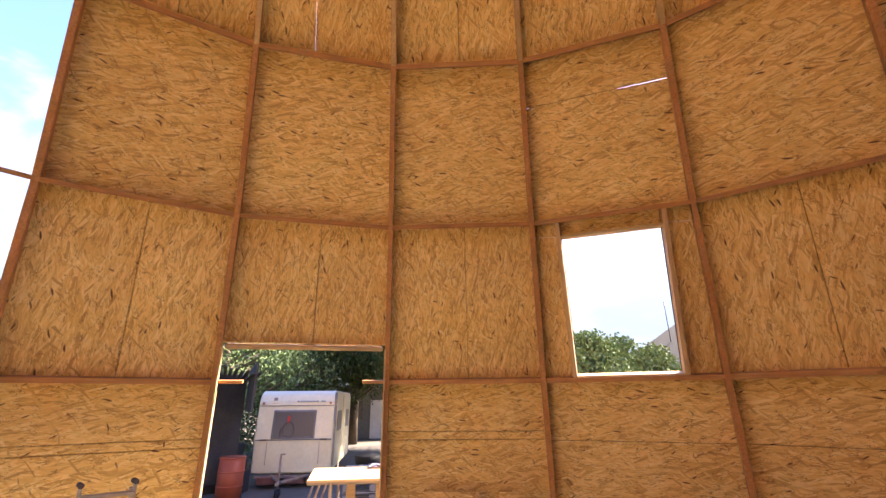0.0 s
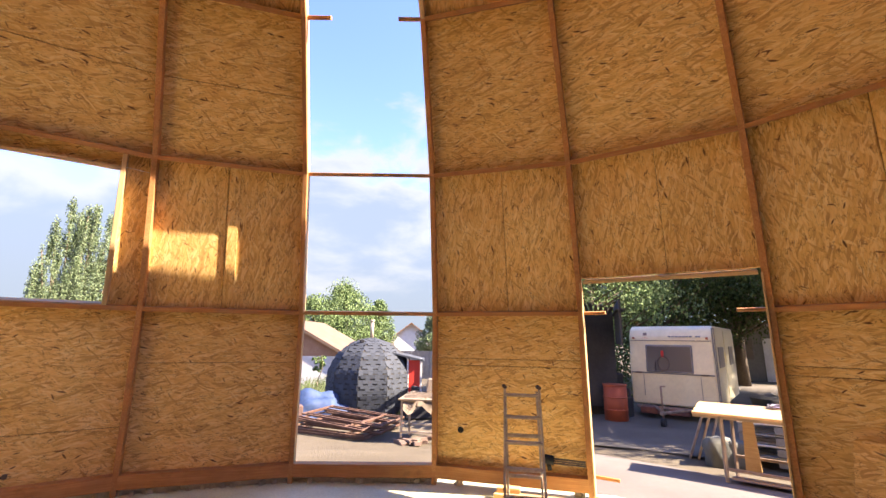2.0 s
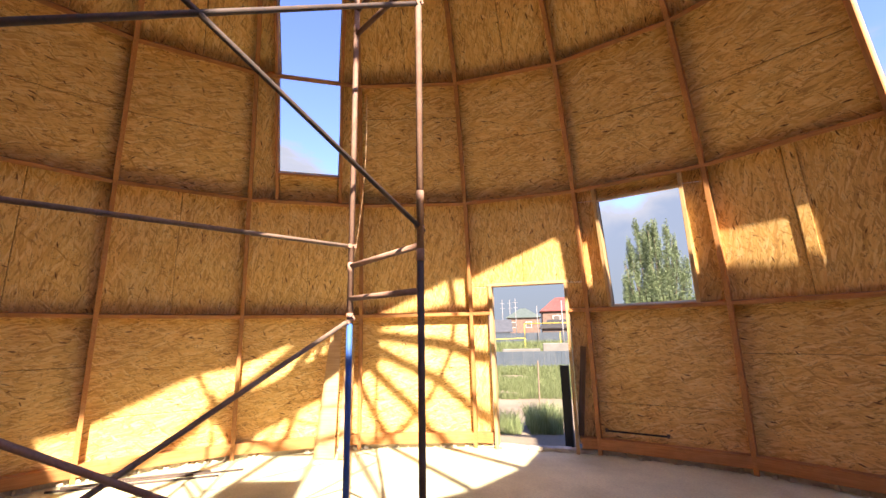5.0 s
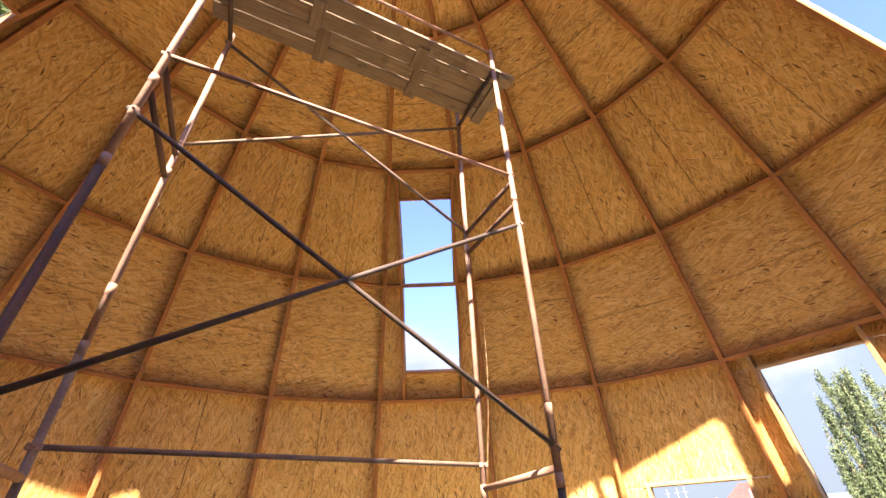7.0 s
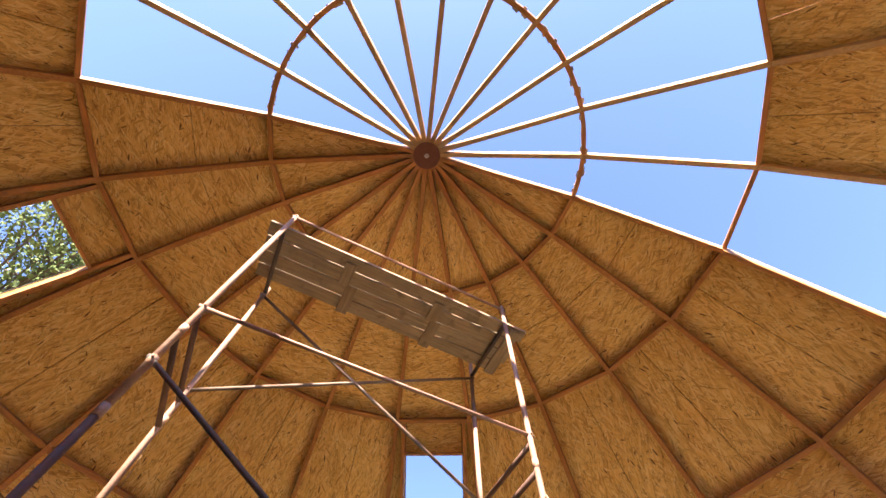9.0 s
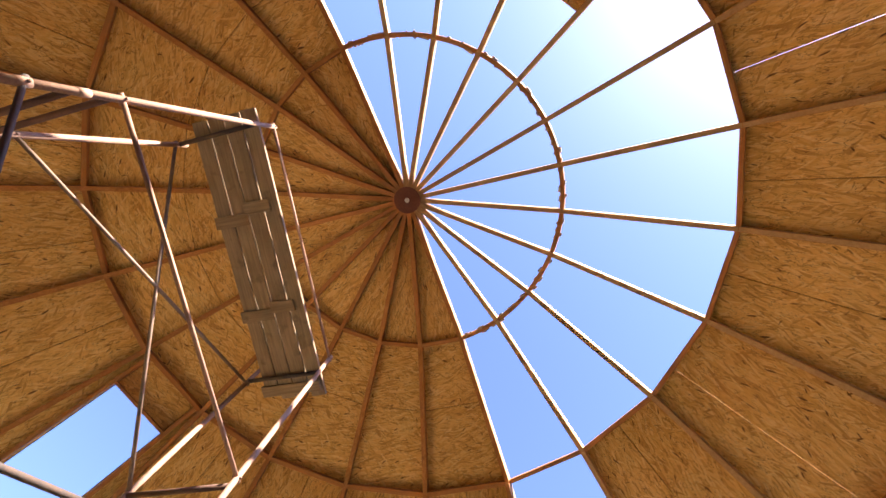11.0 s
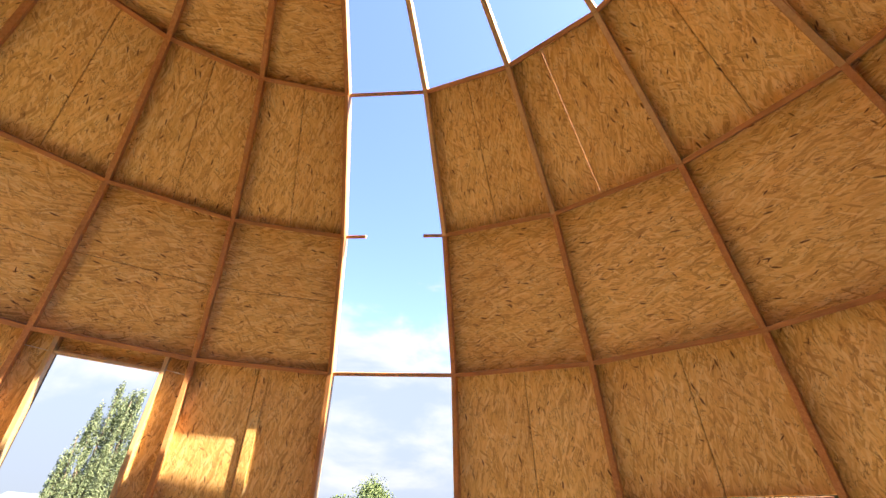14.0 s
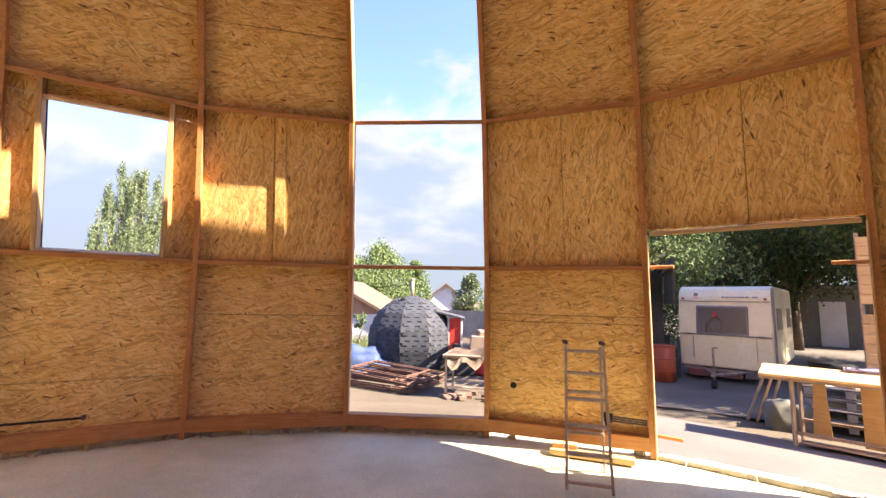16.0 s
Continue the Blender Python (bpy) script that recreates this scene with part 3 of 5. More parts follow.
# double doorway between ribs 2 and 3
m2, w0, w1, h2 = cell(2, 1)
door = thing("door_1", "wide open doorway with a pale pine lintel, no leaf", "doorway", "structure")
bar("lintel", m2 @ Vector((-0.735, 0.209 * h2, 0.047)), m2 @ Vector((0.735, 0.209 * h2, 0.047)), 0.035, 0.13, FRESH, door, m2.to_3x3() @ Vector((0, 0, 1)))
for i, sgn in ((2, 1), (3, -1)):
    a, b = at_rib(i, -1, 0.062), at_rib(i, 1, 0.062)
    b = a.lerp(b, 1.0)
    t = (at_rib(3, 0) - at_rib(2, 0)).normalized() * sgn * 0.034
    bar("jamb_strip", a + t, b + t + (m2 @ Vector((0, 0.2 * h2, 0)) - m2 @ Vector((0, 0, 0))), 0.016, 0.125, FRESH, door, at_rib(i, 0, 1) - at_rib(i, 0, 0))

# single doorway between ribs 19 and 20
door = thing("door_2", "narrow open doorway framed with pale pine boards", "doorway", "structure")
m, w0, w1, h = cell(19, 0)
ux, un = m.to_3x3() @ Vector((1, 0, 0)), m.to_3x3() @ Vector((0, 0, 1))
foot = m @ Vector((0, 0, 0))
foot.z = 0
for x in (-0.505, 0.535):
    a = foot + ux * x + un * 0.06
    bar("jamb", a, a + Vector((0, 0, 2.19)) + un * 0.06, 0.045, 0.15, FRESH, door, un)
a = foot + ux * 0.015 + un * 0.12 + Vector((0, 0, 2.205))
bar("lintel", a - ux * 0.56, a + ux * 0.56, 0.15, 0.04, FRESH, door)

# foam, mortar and packers along the foot of the wall
edge = thing("mortar_bed", "crumbled pale mortar and packers under the sole plates", "mortar", "structure")
rnd = random.Random(5)
for i in range(N):
    bm = bmesh.new()
    a, b = at_rib(i, -1, 0.09), at_rib(i + 1, -1, 0.09)
    for s in range(26):
        p = a.lerp(b, (s + rnd.random()) / 26)
        if i == 1 and rnd.random() < 0.75:
            continue
        q = pose(p.x + rnd.uniform(-.035, .035), p.y + rnd.uniform(-.035, .035), 0.018, rnd.uniform(-15, 15), rnd.uniform(-15, 15), rnd.uniform(0, 360))
        box(bm, (rnd.uniform(0.04, 0.11), rnd.uniform(0.03, 0.08), rnd.uniform(0.03, 0.075 if i in (2, 19) else 0.09)), q, taper=(0.75, 0.7))
    if i in (2, 19):
        for s in range(9):
            box(bm, ((b - a).length / 9 * 1.02, rnd.uniform(0.10, 0.15), rnd.uniform(0.035, 0.055)), bar_matrix(a.lerp(b, s / 9), a.lerp(b, (s + 1) / 9)) @ Matrix.Translation((0, rnd.uniform(-.015, .015), 0.022)))
    elif i != 1:
        box(bm, ((b - a).length - 0.02, 0.05, 0.115), bar_matrix(a.lerp(b, 0) + Vector((0, 0, 0.06)), b + Vector((0, 0, 0.06))))
    part("mortar", bm, FOAM, edge, bevel=0.006)

# ---- scaffold ----
MAROON = rough_material("maroon_paint", (0.095, 0.05, 0.036), (0.16, 0.09, 0.068), (0.05, 0.03, 0.03), scale=6.0, rough=0.6, fine=80.0)
NR, FR, NL, FL = Vector((-1.093, 0.903, 0)), Vector((-1.704, 0.685, 0)), Vector((-0.402, -1.052, 0)), Vector((-1.042, -1.239, 0))
up = lambda p, z: Vector((p.x, p.y, z))
scaf = thing("scaffold_tower", "rusty tubular steel scaffold tower on a concrete floor", "scaffold")
for p, cut, low, top in ((NR, 1.90, DARKPIPE, 5.31), (FR, 1.62, BLUEPAINT, 5.33), (NL, 3.0, MAROON, 5.31), (FL, 2.45, BROWNPIPE, 5.10)):
    pipe("upright", up(p, 0.0), up(p, cut + 0.05), 0.0175, low, scaf, "dark painted tube" if low is not BLUEPAINT else "blue painted tube")
    pipe("upright", up(p, cut), up(p, top), 0.0185, RUST, scaf, "tube with flaking pink primer")
    for zz in (cut, cut + 0.30, 3.55):
        pipe("collar", up(p, zz - 0.03), up(p, zz + 0.03), 0.0203, RUST, scaf)
for a, b in ((NR, FR), (NL, FL)):
    for zz, drop in ((1.95, -0.02), (1.725, 0.01), (3.70, 0.0), (3.50, 0.01)):
        pipe("rung", up(a, zz), up(b, zz + drop), 0.0165, RUST if zz < 3 else MAROON, scaf)
    pipe("bearer", up(a, 5.005), up(b, 5.005), 0.018, DARKPIPE, scaf, "dark tube carrying the deck")
for a, za, b, zb, mt in ((NL, 3.76, NR, 3.76, RUST), (NL, 3.31, NR, 2.04, DARKPIPE), (NR, 3.33, NL, 2.03, DARKPIPE), (FR, 2.05, FL, 2.04, BROWNPIPE),
                         (FR, 1.61, FL, 0.38, BROWNPIPE), (NL, 1.70, NR, 0.45, RUST), (FL, 4.97, FR, 3.72, BROWNPIPE), (FL, 3.80, FR, 4.98, BROWNPIPE), (NL, 5.28, NR, 5.27, RUST)):
    d = (up(b, zb) - up(a, za)).normalized()
    br = pipe("brace", up(a, za) - d * 0.03, up(b, zb) + d * 0.03, 0.0105 if za == 1.70 else 0.0125, mt, scaf)
    ln = (up(b, zb) - up(a, za)).length / 2
    for s in (-1, 1):
        bm = bmesh.new()
        box(bm, (0.055, 0.010, 0.026), at=(s * ln, 0.012, 0))
        tube(bm, (s * ln, -0.03, 0), (s * ln, 0.03, 0), 0.007, 6)
        part("lug", bm, RUST, br, "flattened bolted end", 0.002)
L = (NR - NL).normalized()
D = (FR - NR).normalized()
deck = thing("scaffold_deck", "weathered grey plank deck lying on the scaffold bearers", "plank deck", m=pose(0, 0, 0))
c0 = (NR + NL) / 2 + Vector((0, 0, 5.043)) + D * 0.02
for q, (off, wid, len_) in enumerate(((0.04, 0.125, 2.42), (0.178, 0.128, 2.36), (0.314, 0.125, 2.40), (0.448, 0.122, 2.34))):
    mid = c0 + D * off + L * (0.05 - 0.02 * (q % 2))
    bar("plank", mid - L * len_ / 2, mid + L * len_ / 2, wid, 0.03, GREYWOOD, deck)
for s, o0, o1 in ((-0.42, 0.04, 0.26), (-0.34, 0.24, 0.53), (0.42, 0.05, 0.26), (0.47, 0.24, 0.53), (1.16, 0.0, 0.53)):
    mid = c0 + L * s - Vector((0, 0, 0.026))
    bar("cleat", mid + D * o0, mid + D * o1, 0.10, 0.02, GREYWOOD, deck)
STRING = rough_material("twine", (0.36, 0.22, 0.12), (0.46, 0.31, 0.18), fine=200.0)
bm = bmesh.new()
p0, p1 = up(FR, 3.12) + Vector((-0.06, 0.09, 0)), up(FR, 1.98) + Vector((0.0, 0.02, 0))
poly_tube(bm, [p0.lerp(p1, s / 12) + Vector((0.0, 0.025 * math.sin(math.pi * s / 12), 0)) for s in range(13)], 0.0016, 5)
tagged(part("rope", bm, STRING), "thin pale twine hanging on the scaffold", "rope")
bm = bmesh.new()
poly_tube(bm, [up(FL, 3.45) + Vector((-0.02 - 0.10 * s, -0.05 * s, 0.03 * math.sin(s) - 0.05 * s * s * 0.6)) for s in (0, 0.6, 1.2, 1.8, 2.4)], 0.003, 5)
tagged(part("wire", bm, STRING), "loose bent wire tied to the scaffold", "wire")

# ---- loose things on the floor ----
ALU = rough_material("worn_aluminium", (0.40, 0.32, 0.25), (0.56, 0.47, 0.38), (0.22, 0.16, 0.12), scale=9.0, rough=0.55, metal=0.3)
lad = thing("step_ladder", "short worn aluminium folding step ladder standing open", "ladder")
fl, fr, bl, br_, top_l, top_r = Vector((1.355, 4.36, 0)), Vector((1.69, 4.29, 0)), Vector((1.46, 4.80, 0)), Vector((1.76, 4.74, 0)), Vector((1.407, 4.56, 1.115)), Vector((1.70, 4.50, 1.115))
for a, b in ((fl, top_l), (fr, top_r)):
    bar("front_rail", a, b, 0.022, 0.032, ALU, lad, (0.2, 1, 0))
for a, b in ((bl, top_l + Vector((0.01, 0.05, -0.04))), (br_, top_r + Vector((-0.01, 0.05, -0.04)))):
    bar("rear_rail", a, b, 0.02, 0.026, ALU, lad, (0.2, 1, 0))
for s in (0.05, 0.235, 0.42, 0.60, 0.78, 0.94):
    bar("tread", fl.lerp(top_l, s), fr.lerp(top_r, s), 0.065 if s > 0.1 else 0.03, 0.022, ALU, lad)
for s in (0.3, 0.62):
    bar("rear_rung", bl.lerp(top_l, s), br_.lerp(top_r, s), 0.02, 0.03, ALU, lad)
for p, q in ((top_l, -1), (top_r, 1)):
    bm = bmesh.new()
    tube(bm, (0, -0.02, 0.0), (0, 0.07, 0.0), 0.017, 10)
    part("hinge", bm, DARKPIPE, lad, m=Matrix.Translation(p))


def lean_board(name, foot_a, foot_b, top_mid, th, mat, label, cat, shrink=1.0):
    """A board standing on an edge foot_a-foot_b, its top edge about top_mid."""
    foot_a, foot_b, top_mid = Vector(foot_a), Vector(foot_b), Vector(top_mid)
    x = (foot_b - foot_a).normalized()
    mid = (foot_a + foot_b) / 2
    y = (top_mid - mid)
    y = y - x * y.dot(x)
    h = y.length
    y.normalize()
    w = (foot_b - foot_a).length / 2
    q = Matrix((x, y, x.cross(y))).transposed().to_4x4()
    q.translation = mid
    bm = bmesh.new()
    uv = bm.loops.layers.uv.new("uv")
    box(bm, (w * 2, th, h), Matrix(((1, 0, 0, 0), (0, 0, 1, h / 2), (0, -1, 0, 0), (0, 0, 0, 1))), taper=(shrink, 1))
    for f in bm.faces:
        for lp in f.loops:
            lp[uv].uv = (lp.vert.co.x, lp.vert.co.y)
    ob = part(name, bm, mat, None, bevel=0.002, m=q)
    return tagged(ob, label, cat)


lean_board("leaning_board", (3.62, 3.74, 0.02), (4.05, 3.27, 0.02), (4.02, 3.70, 0.83), 0.012, OSB, "offcut of strand board leaning against the wall", "board", 0.82)
lean_board("leaning_board", (4.18, 3.22, 0.02), (4.30, 3.09, 0.02), (4.38, 3.30, 0.83), 0.012, OSB, "narrow strand-board offcut leaning against the wall", "board")
lean_board("leaning_board", (4.20, 3.26, 0.02), (4.31, 3.14, 0.02), (4.36, 3.31, 0.70), 0.012, OSB, "short narrow strand-board strip leaning on a longer one", "board")
lean_board("leaning_plank", (-5.17, 0.95, 0.01), (-5.03, 1.19, 0.01), (-5.40, 1.18, 1.58), 0.03, FRESH, "wide pale pine plank leaning against the wall", "plank", 0.55)
lean_board("leaning_plank", (-4.98, 1.22, 0.01), (-4.93, 1.36, 0.01), (-5.36, 1.42, 1.50), 0.03, FRESH, "narrow pale pine plank leaning against the wall", "plank", 0.8)
m, w0, w1, h = cell(19, 0)
# dark brown strip slanting up the wall right of the jamb
DARKGRAIN = wood_material("dark_brown_grain", (0.10, 0.065, 0.042), (0.21, 0.145, 0.10), rough=0.85)
tagged(bar("leaning_lath", m @ Vector((0.585, 0.02, 0.06)), m @ Vector((0.70, 1.14, 0.03)), 0.075, 0.02, DARKGRAIN, None, m.to_3x3() @ Vector((0, 0, 1))), "dark narrow strip slanting up the wall beside the doorway", "lath")
BLACK = rough_material("black_rubber", (0.010, 0.010, 0.011), (0.022, 0.022, 0.024), rough=0.7)
lean_board("black_board", (-4.36, 4.275, -0.06), (-4.26, 4.338, -0.06), (-4.31, 4.30, 1.05), 0.05, BLACK, "black painted panel standing in the doorway", "panel")
lv = thing("spirit_level", "long black spirit level lying on the sole plate", "spirit level")
m20, w0, w1, h = cell(20, 0)
a, b = m20 @ Vector((-0.69, 0.115, 0.115)), m20 @ Vector((0.0, 0.115, 0.115))
bar("rail", a, b, 0.016, 0.02, BLACK, lv)
for p in (a, b):
    bm = bmesh.new()
    box(bm, (0.036, 0.024, 0.04), at=(0, 0, 0.005))
    part("end_cap", bm, DARKPIPE, lv, m=bar_matrix(a, b) @ Matrix.Translation(bar_matrix(a, b).inverted() @ p), bevel=0.004)
drill = thing("hand_tool", "dark tool and steel rods lying on the sole plate", "tool")
m1, w0, w1, h = cell(1, 0)
bm = bmesh.new()
tube(bm, (0.36, 0.16, 0.10), (0.46, 0.15, 0.10), 0.045, 12)
tube(bm, (0.40, 0.13, 0.10), (0.42, 0.06, 0.11), 0.02, 10)
part("body", bm, BLACK, drill, m=m1)
for q in range(3):
    pipe("rod", m1 @ Vector((0.44, 0.125 + 0.022 * q, 0.10)), m1 @ Vector((0.765, 0.118 + 0.02 * q, 0.105)), 0.009, DARKPIPE, drill)
tagged(bar("timber_offcut", (1.37, 5.12, 0.045), (2.08, 4.90, 0.045), 0.10, 0.05, FRESH, None), "short pine beam offcut lying on the floor", "timber")
tagged(bar("timber_block", (1.40, 5.15, 0.095), (1.62, 5.10, 0.095), 0.09, 0.045, FRESH, None), "pine block resting on a beam offcut", "timber")
# black disc on the board stands in for the shade inside a cable hole
bm = bmesh.new()
tube(bm, (0, 0, 0), (0, 0, 0.004), 0.034, 14)
mh, w0, w1, h = cell(1, 0)
tagged(part("cable_hole", bm, BLACK, wall, m=mh @ Matrix.Translation((-0.53, 0.36, 0.0))), "")
for q, (a, b) in enumerate((((-5.25, -1.6, 0.012), (-5.08, 0.15, 0.012)), ((-5.17, -1.7, 0.012), (-4.96, -0.1, 0.012)), ((-5.33, -1.3, 0.012), (-5.2, -0.2, 0.012)))):
    tagged(pipe("steel_rod", a, b, 0.012, DARKPIPE, None), "dark steel rod lying along the foot of the wall", "rod", "rods by the wall")
tagged(bar("red_lath", at_rib(2, -1, 0.16) + Vector((0.0, 0.0, 0.18)), at_rib(2, -1, 0.16) + (at_rib(3, -1) - at_rib(2, -1)) * 0.17 + Vector((0, 0.02, 0.175)), 0.03, 0.03, PINE, door), "")

# ---- outside ----
SOIL = rough_material("dry_soil", (0.080, 0.064, 0.042), (0.120, 0.097, 0.066), (0.058, 0.047, 0.034), scale=0.7, rough=0.95, fine=25.0, bump=0.8, dist=0.02)
YARD = rough_material("grey_yard", (0.085, 0.073, 0.058), (0.13, 0.113, 0.09), scale=0.9, rough=0.95, fine=30.0, bump=0.5)
SAND = rough_material("pale_sand", (0.18, 0.145, 0.10), (0.25, 0.205, 0.15), scale=0.8, rough=0.95, fine=25.0, bump=0.6, dist=0.015)
GRASSMAT = leaf_material("grass", (0.08, 0.11, 0.042), (0.15, 0.175, 0.085))
WEEDMAT = leaf_material("weed", (0.15, 0.21, 0.085), (0.28, 0.34, 0.17))
LEAF_A = leaf_material("leaf_green", (0.085, 0.135, 0.045), (0.165, 0.22, 0.095))
LEAF_B = leaf_material("poplar_leaf", (0.08, 0.12, 0.055), (0.17, 0.21, 0.115))
LEAF_D = leaf_material("dark_leaf", (0.035, 0.055, 0.017), (0.085, 0.115, 0.04))
BARK = wood_material("bark", (0.10, 0.075, 0.05), (0.19, 0.15, 0.11), (8, 40, 40), 0.95)
GZ = -0.30


def ground_z(x, y):
    d = math.hypot(x, y)
    k = min(1, max(0, (d - 6.6) / 2.2))
    return -0.06 - 0.24 * k * k * (3 - 2 * k)


bm = bmesh.new()
radii = [4.5, 5.9, 6.4, 7.0, 7.6, 8.2, 9, 10, 12, 15, 20, 30, 60, 140, 400, 1500]
SEG = 72
rings = []
rnd = random.Random(3)
for rr in radii:
    ring = []
    for s in range(SEG):
        a = 2 * math.pi * s / SEG
        x, y = rr * math.cos(a), rr * math.sin(a)
        z = -0.45 if rr < 5 else ground_z(x, y) + (rnd.uniform(-0.025, 0.025) if rr > 7 else 0)
        ring.append(bm.verts.new((x, y, z)))
    rings.append(ring)
for a, b in zip(rings, rings[1:]):
    for s in range(SEG):
        f = bm.faces.new((a[s], b[s], b[(s + 1) % SEG], a[(s + 1) % SEG]))
        f.smooth = True
        c = f.calc_center_median()
        az = math.degrees(math.atan2(c.y, c.x)) % 360
        f.material_index = 1 if 125 < az < 175 else 0
ground = tagged(part("ground", bm, [SOIL, SAND]), "dry bare earth and pale sand of a yard", "ground", kind="structure")


def patch(name, az0, az1, r0, r1, mat, label, lift=0.012, n=10):
    bm = bmesh.new()
    rows = []
    for i in range(n + 1):
        a = radians(az0 + (az1 - az0) * i / n)
        row = []
        for q in range(9):
            rr = r0(math.degrees(a)) if callable(r0) else r0
            r2 = r1(math.degrees(a)) if callable(r1) else r1
            d = rr + (r2 - rr) * q / 8
            x, y = d * math.cos(a), d * math.sin(a)
            row.append(bm.verts.new((x, y, ground_z(x, y) + lift)))
        rows.append(row)
    for a, b in zip(rows, rows[1:]):
        for q in range(8):
            f = bm.faces.new((a[q], a[q + 1], b[q + 1], b[q]))
            f.smooth = True
    return tagged(part(name, bm, mat), label, "paving", kind="structure")


APRON = rough_material("pale_concrete", (0.105, 0.096, 0.086), (0.14, 0.128, 0.115), (0.14, 0.085, 0.073), scale=0.8, rough=0.9, fine=18.0)
patch("pavement", 30, 72, 5.78, lambda a: 8.9 - 0.05 * (72 - a), APRON, "pale concrete apron with a pinkish stain before the doorway", 0.03)
patch("road", 48, 70, 9.3, 24, YARD, "grey compacted gravel yard under the caravan", 0.03)


def polar(az, d, z=0.0):
    """A point d metres from the middle of the floor's viewing spot, azimuth in degrees."""
    return Vector((0.6 + d * math.cos(radians(az)), 0.7 + d * math.sin(radians(az)), z))


def leaves(bm, rnd, centre, rad, count, size, droop=0.0):
    for _ in range(count):
        while True:
            p = Vector((rnd.uniform(-1, 1), rnd.uniform(-1, 1), rnd.uniform(-1, 1)))
            if 0.25 < p.length < 1:
                break
        p = Vector((p.x * rad[0], p.y * rad[1], p.z * rad[2])) + centre
        s = size * rnd.uniform(0.55, 1.35)
        q = Euler((rnd.uniform(0, 6.28), rnd.uniform(0, 6.28), rnd.uniform(0, 6.28))).to_matrix()
        a, b = q @ Vector((s, 0, 0)), q @ Vector((0, s * 0.55, 0))
        v = [bm.verts.new(p + o) for o in (-a, -a * 0.1 + b, a, -a * 0.1 - b)]
        bm.faces.new(v)


def tree(name, base, height, crown, mat, seed, label, clumps=40, per=70, leaf=0.11, trunk=0.16, slim=False, low=0.25, stems=1):
    """crown: radii of the crown (x, y); clumps of leaves ride on limbs."""
    rnd = random.Random(seed)
    ob = thing(name, label, "tree", m=Matrix.Translation(base))
    wood = bmesh.new()
    crown_bm = bmesh.new()
    for st in range(stems):
        off = Vector((0, 0, 0)) if stems == 1 else Vector((rnd.uniform(-1, 1) * crown[0] * 0.5, rnd.uniform(-1, 1) * crown[1] * 0.4, 0))
        hh = height * (1 if st == 0 else rnd.uniform(0.62, 1.0))
        pts = [Vector((0, 0, 0)), off * 0.5 + Vector((0, 0, hh * 0.3)), off + Vector((rnd.uniform(-.2, .2), rnd.uniform(-.2, .2), hh * 0.62)), off + Vector((rnd.uniform(-.2, .2), 0, hh * 0.95))]
        for q in range(3):
            tube(wood, pts[q], pts[q + 1], trunk * (1 - 0.28 * q) / (stems ** 0.5), 8, trunk * (0.72 - 0.28 * q) / (stems ** 0.5))
        for c in range(clumps // stems):
            t = low + (1 - low) * rnd.random()
            if slim:
                spread = (0.35 + 0.65 * math.sin(math.pi * min(1, (t - low) / (1 - low) * 0.9 + 0.12))) / (1.8 if stems > 1 else 1)
            else:
                spread = math.sin(math.pi * min(0.97, max(0.15, (t - low) / (1 - low) * 0.85 + 0.15)))
            a, d = rnd.uniform(0, 6.28), rnd.random() ** 0.5 * spread
            core = off * min(1, t * 1.4)
            p = core + Vector((math.cos(a) * d * crown[0], math.sin(a) * d * crown[1], t * hh * 0.97))
            r0 = core + Vector((0, 0, max(0.15 * hh, t * hh - d * crown[0] * (1.6 if slim else 0.6))))
            tube(wood, r0, p, trunk * 0.22, 5, trunk * 0.06, False)
            k = crown[0] * rnd.uniform(0.20, 0.42)
            leaves(crown_bm, rnd, p, (k, k, k * (1.7 if slim else 0.8)), per, leaf)
    part("trunk", wood, BARK, ob)
    part("crown", crown_bm, mat, ob)
    return ob


def poplar(base):
    """Several upright columns of small leaves on one root."""
    rnd = random.Random(19)
    ob = thing("poplar_tree", "tall upright poplar with several pale green stems", "tree", m=Matrix.Translation(base))
    wood, crown_bm = bmesh.new(), bmesh.new()
    ax = Vector((-math.sin(radians(130)), math.cos(radians(130)), 0))
    for o, top, rad in ((-2.8, 4.6, 0.6), (-2.4, 6.4, 0.7), (-1.75, 8.9, 0.75), (-1.05, 10.7, 0.75), (-0.35, 11.3, 0.7), (0.35, 10.9, 0.75), (1.0, 11.2, 0.7), (1.6, 9.7, 0.75), (2.15, 7.6, 0.7), (2.65, 5.4, 0.65), (0.0, 10.4, 0.85), (-1.4, 9.6, 0.85), (0.7, 10.4, 0.85), (-0.7, 10.2, 0.85), (1.9, 8.3, 0.8), (-2.1, 7.4, 0.8), (2.4, 6.2, 0.7), (-1.2, 5.0, 1.0), (1.2, 5.0, 1.0)):
        tip = ax * o + Vector((rnd.uniform(-.3, .3), rnd.uniform(-.3, .3), top))
        low_ = ax * o * 0.55 + Vector((0, 0, 0.9))
        tube(wood, (0, 0, 0), low_, 0.22, 8, 0.14)
        tube(wood, low_, tip, 0.13, 6, 0.02)
        for c in range(int(top * 7)):
            t = rnd.uniform(0.03, 1.0)
            p = low_.lerp(tip, t)
            w = rad * (0.15 + 0.85 * math.sin(math.pi * min(1, 0.25 + t * 0.72)))
            a = rnd.uniform(0, 6.28)
            q = p + Vector((math.cos(a), math.sin(a), 0)) * w * rnd.random() ** 0.5
            leaves(crown_bm, rnd, q, (0.17, 0.17, 0.75), 80, 0.06)
    part("trunk", wood, BARK, ob)
    part("crown", crown_bm, LEAF_B, ob)


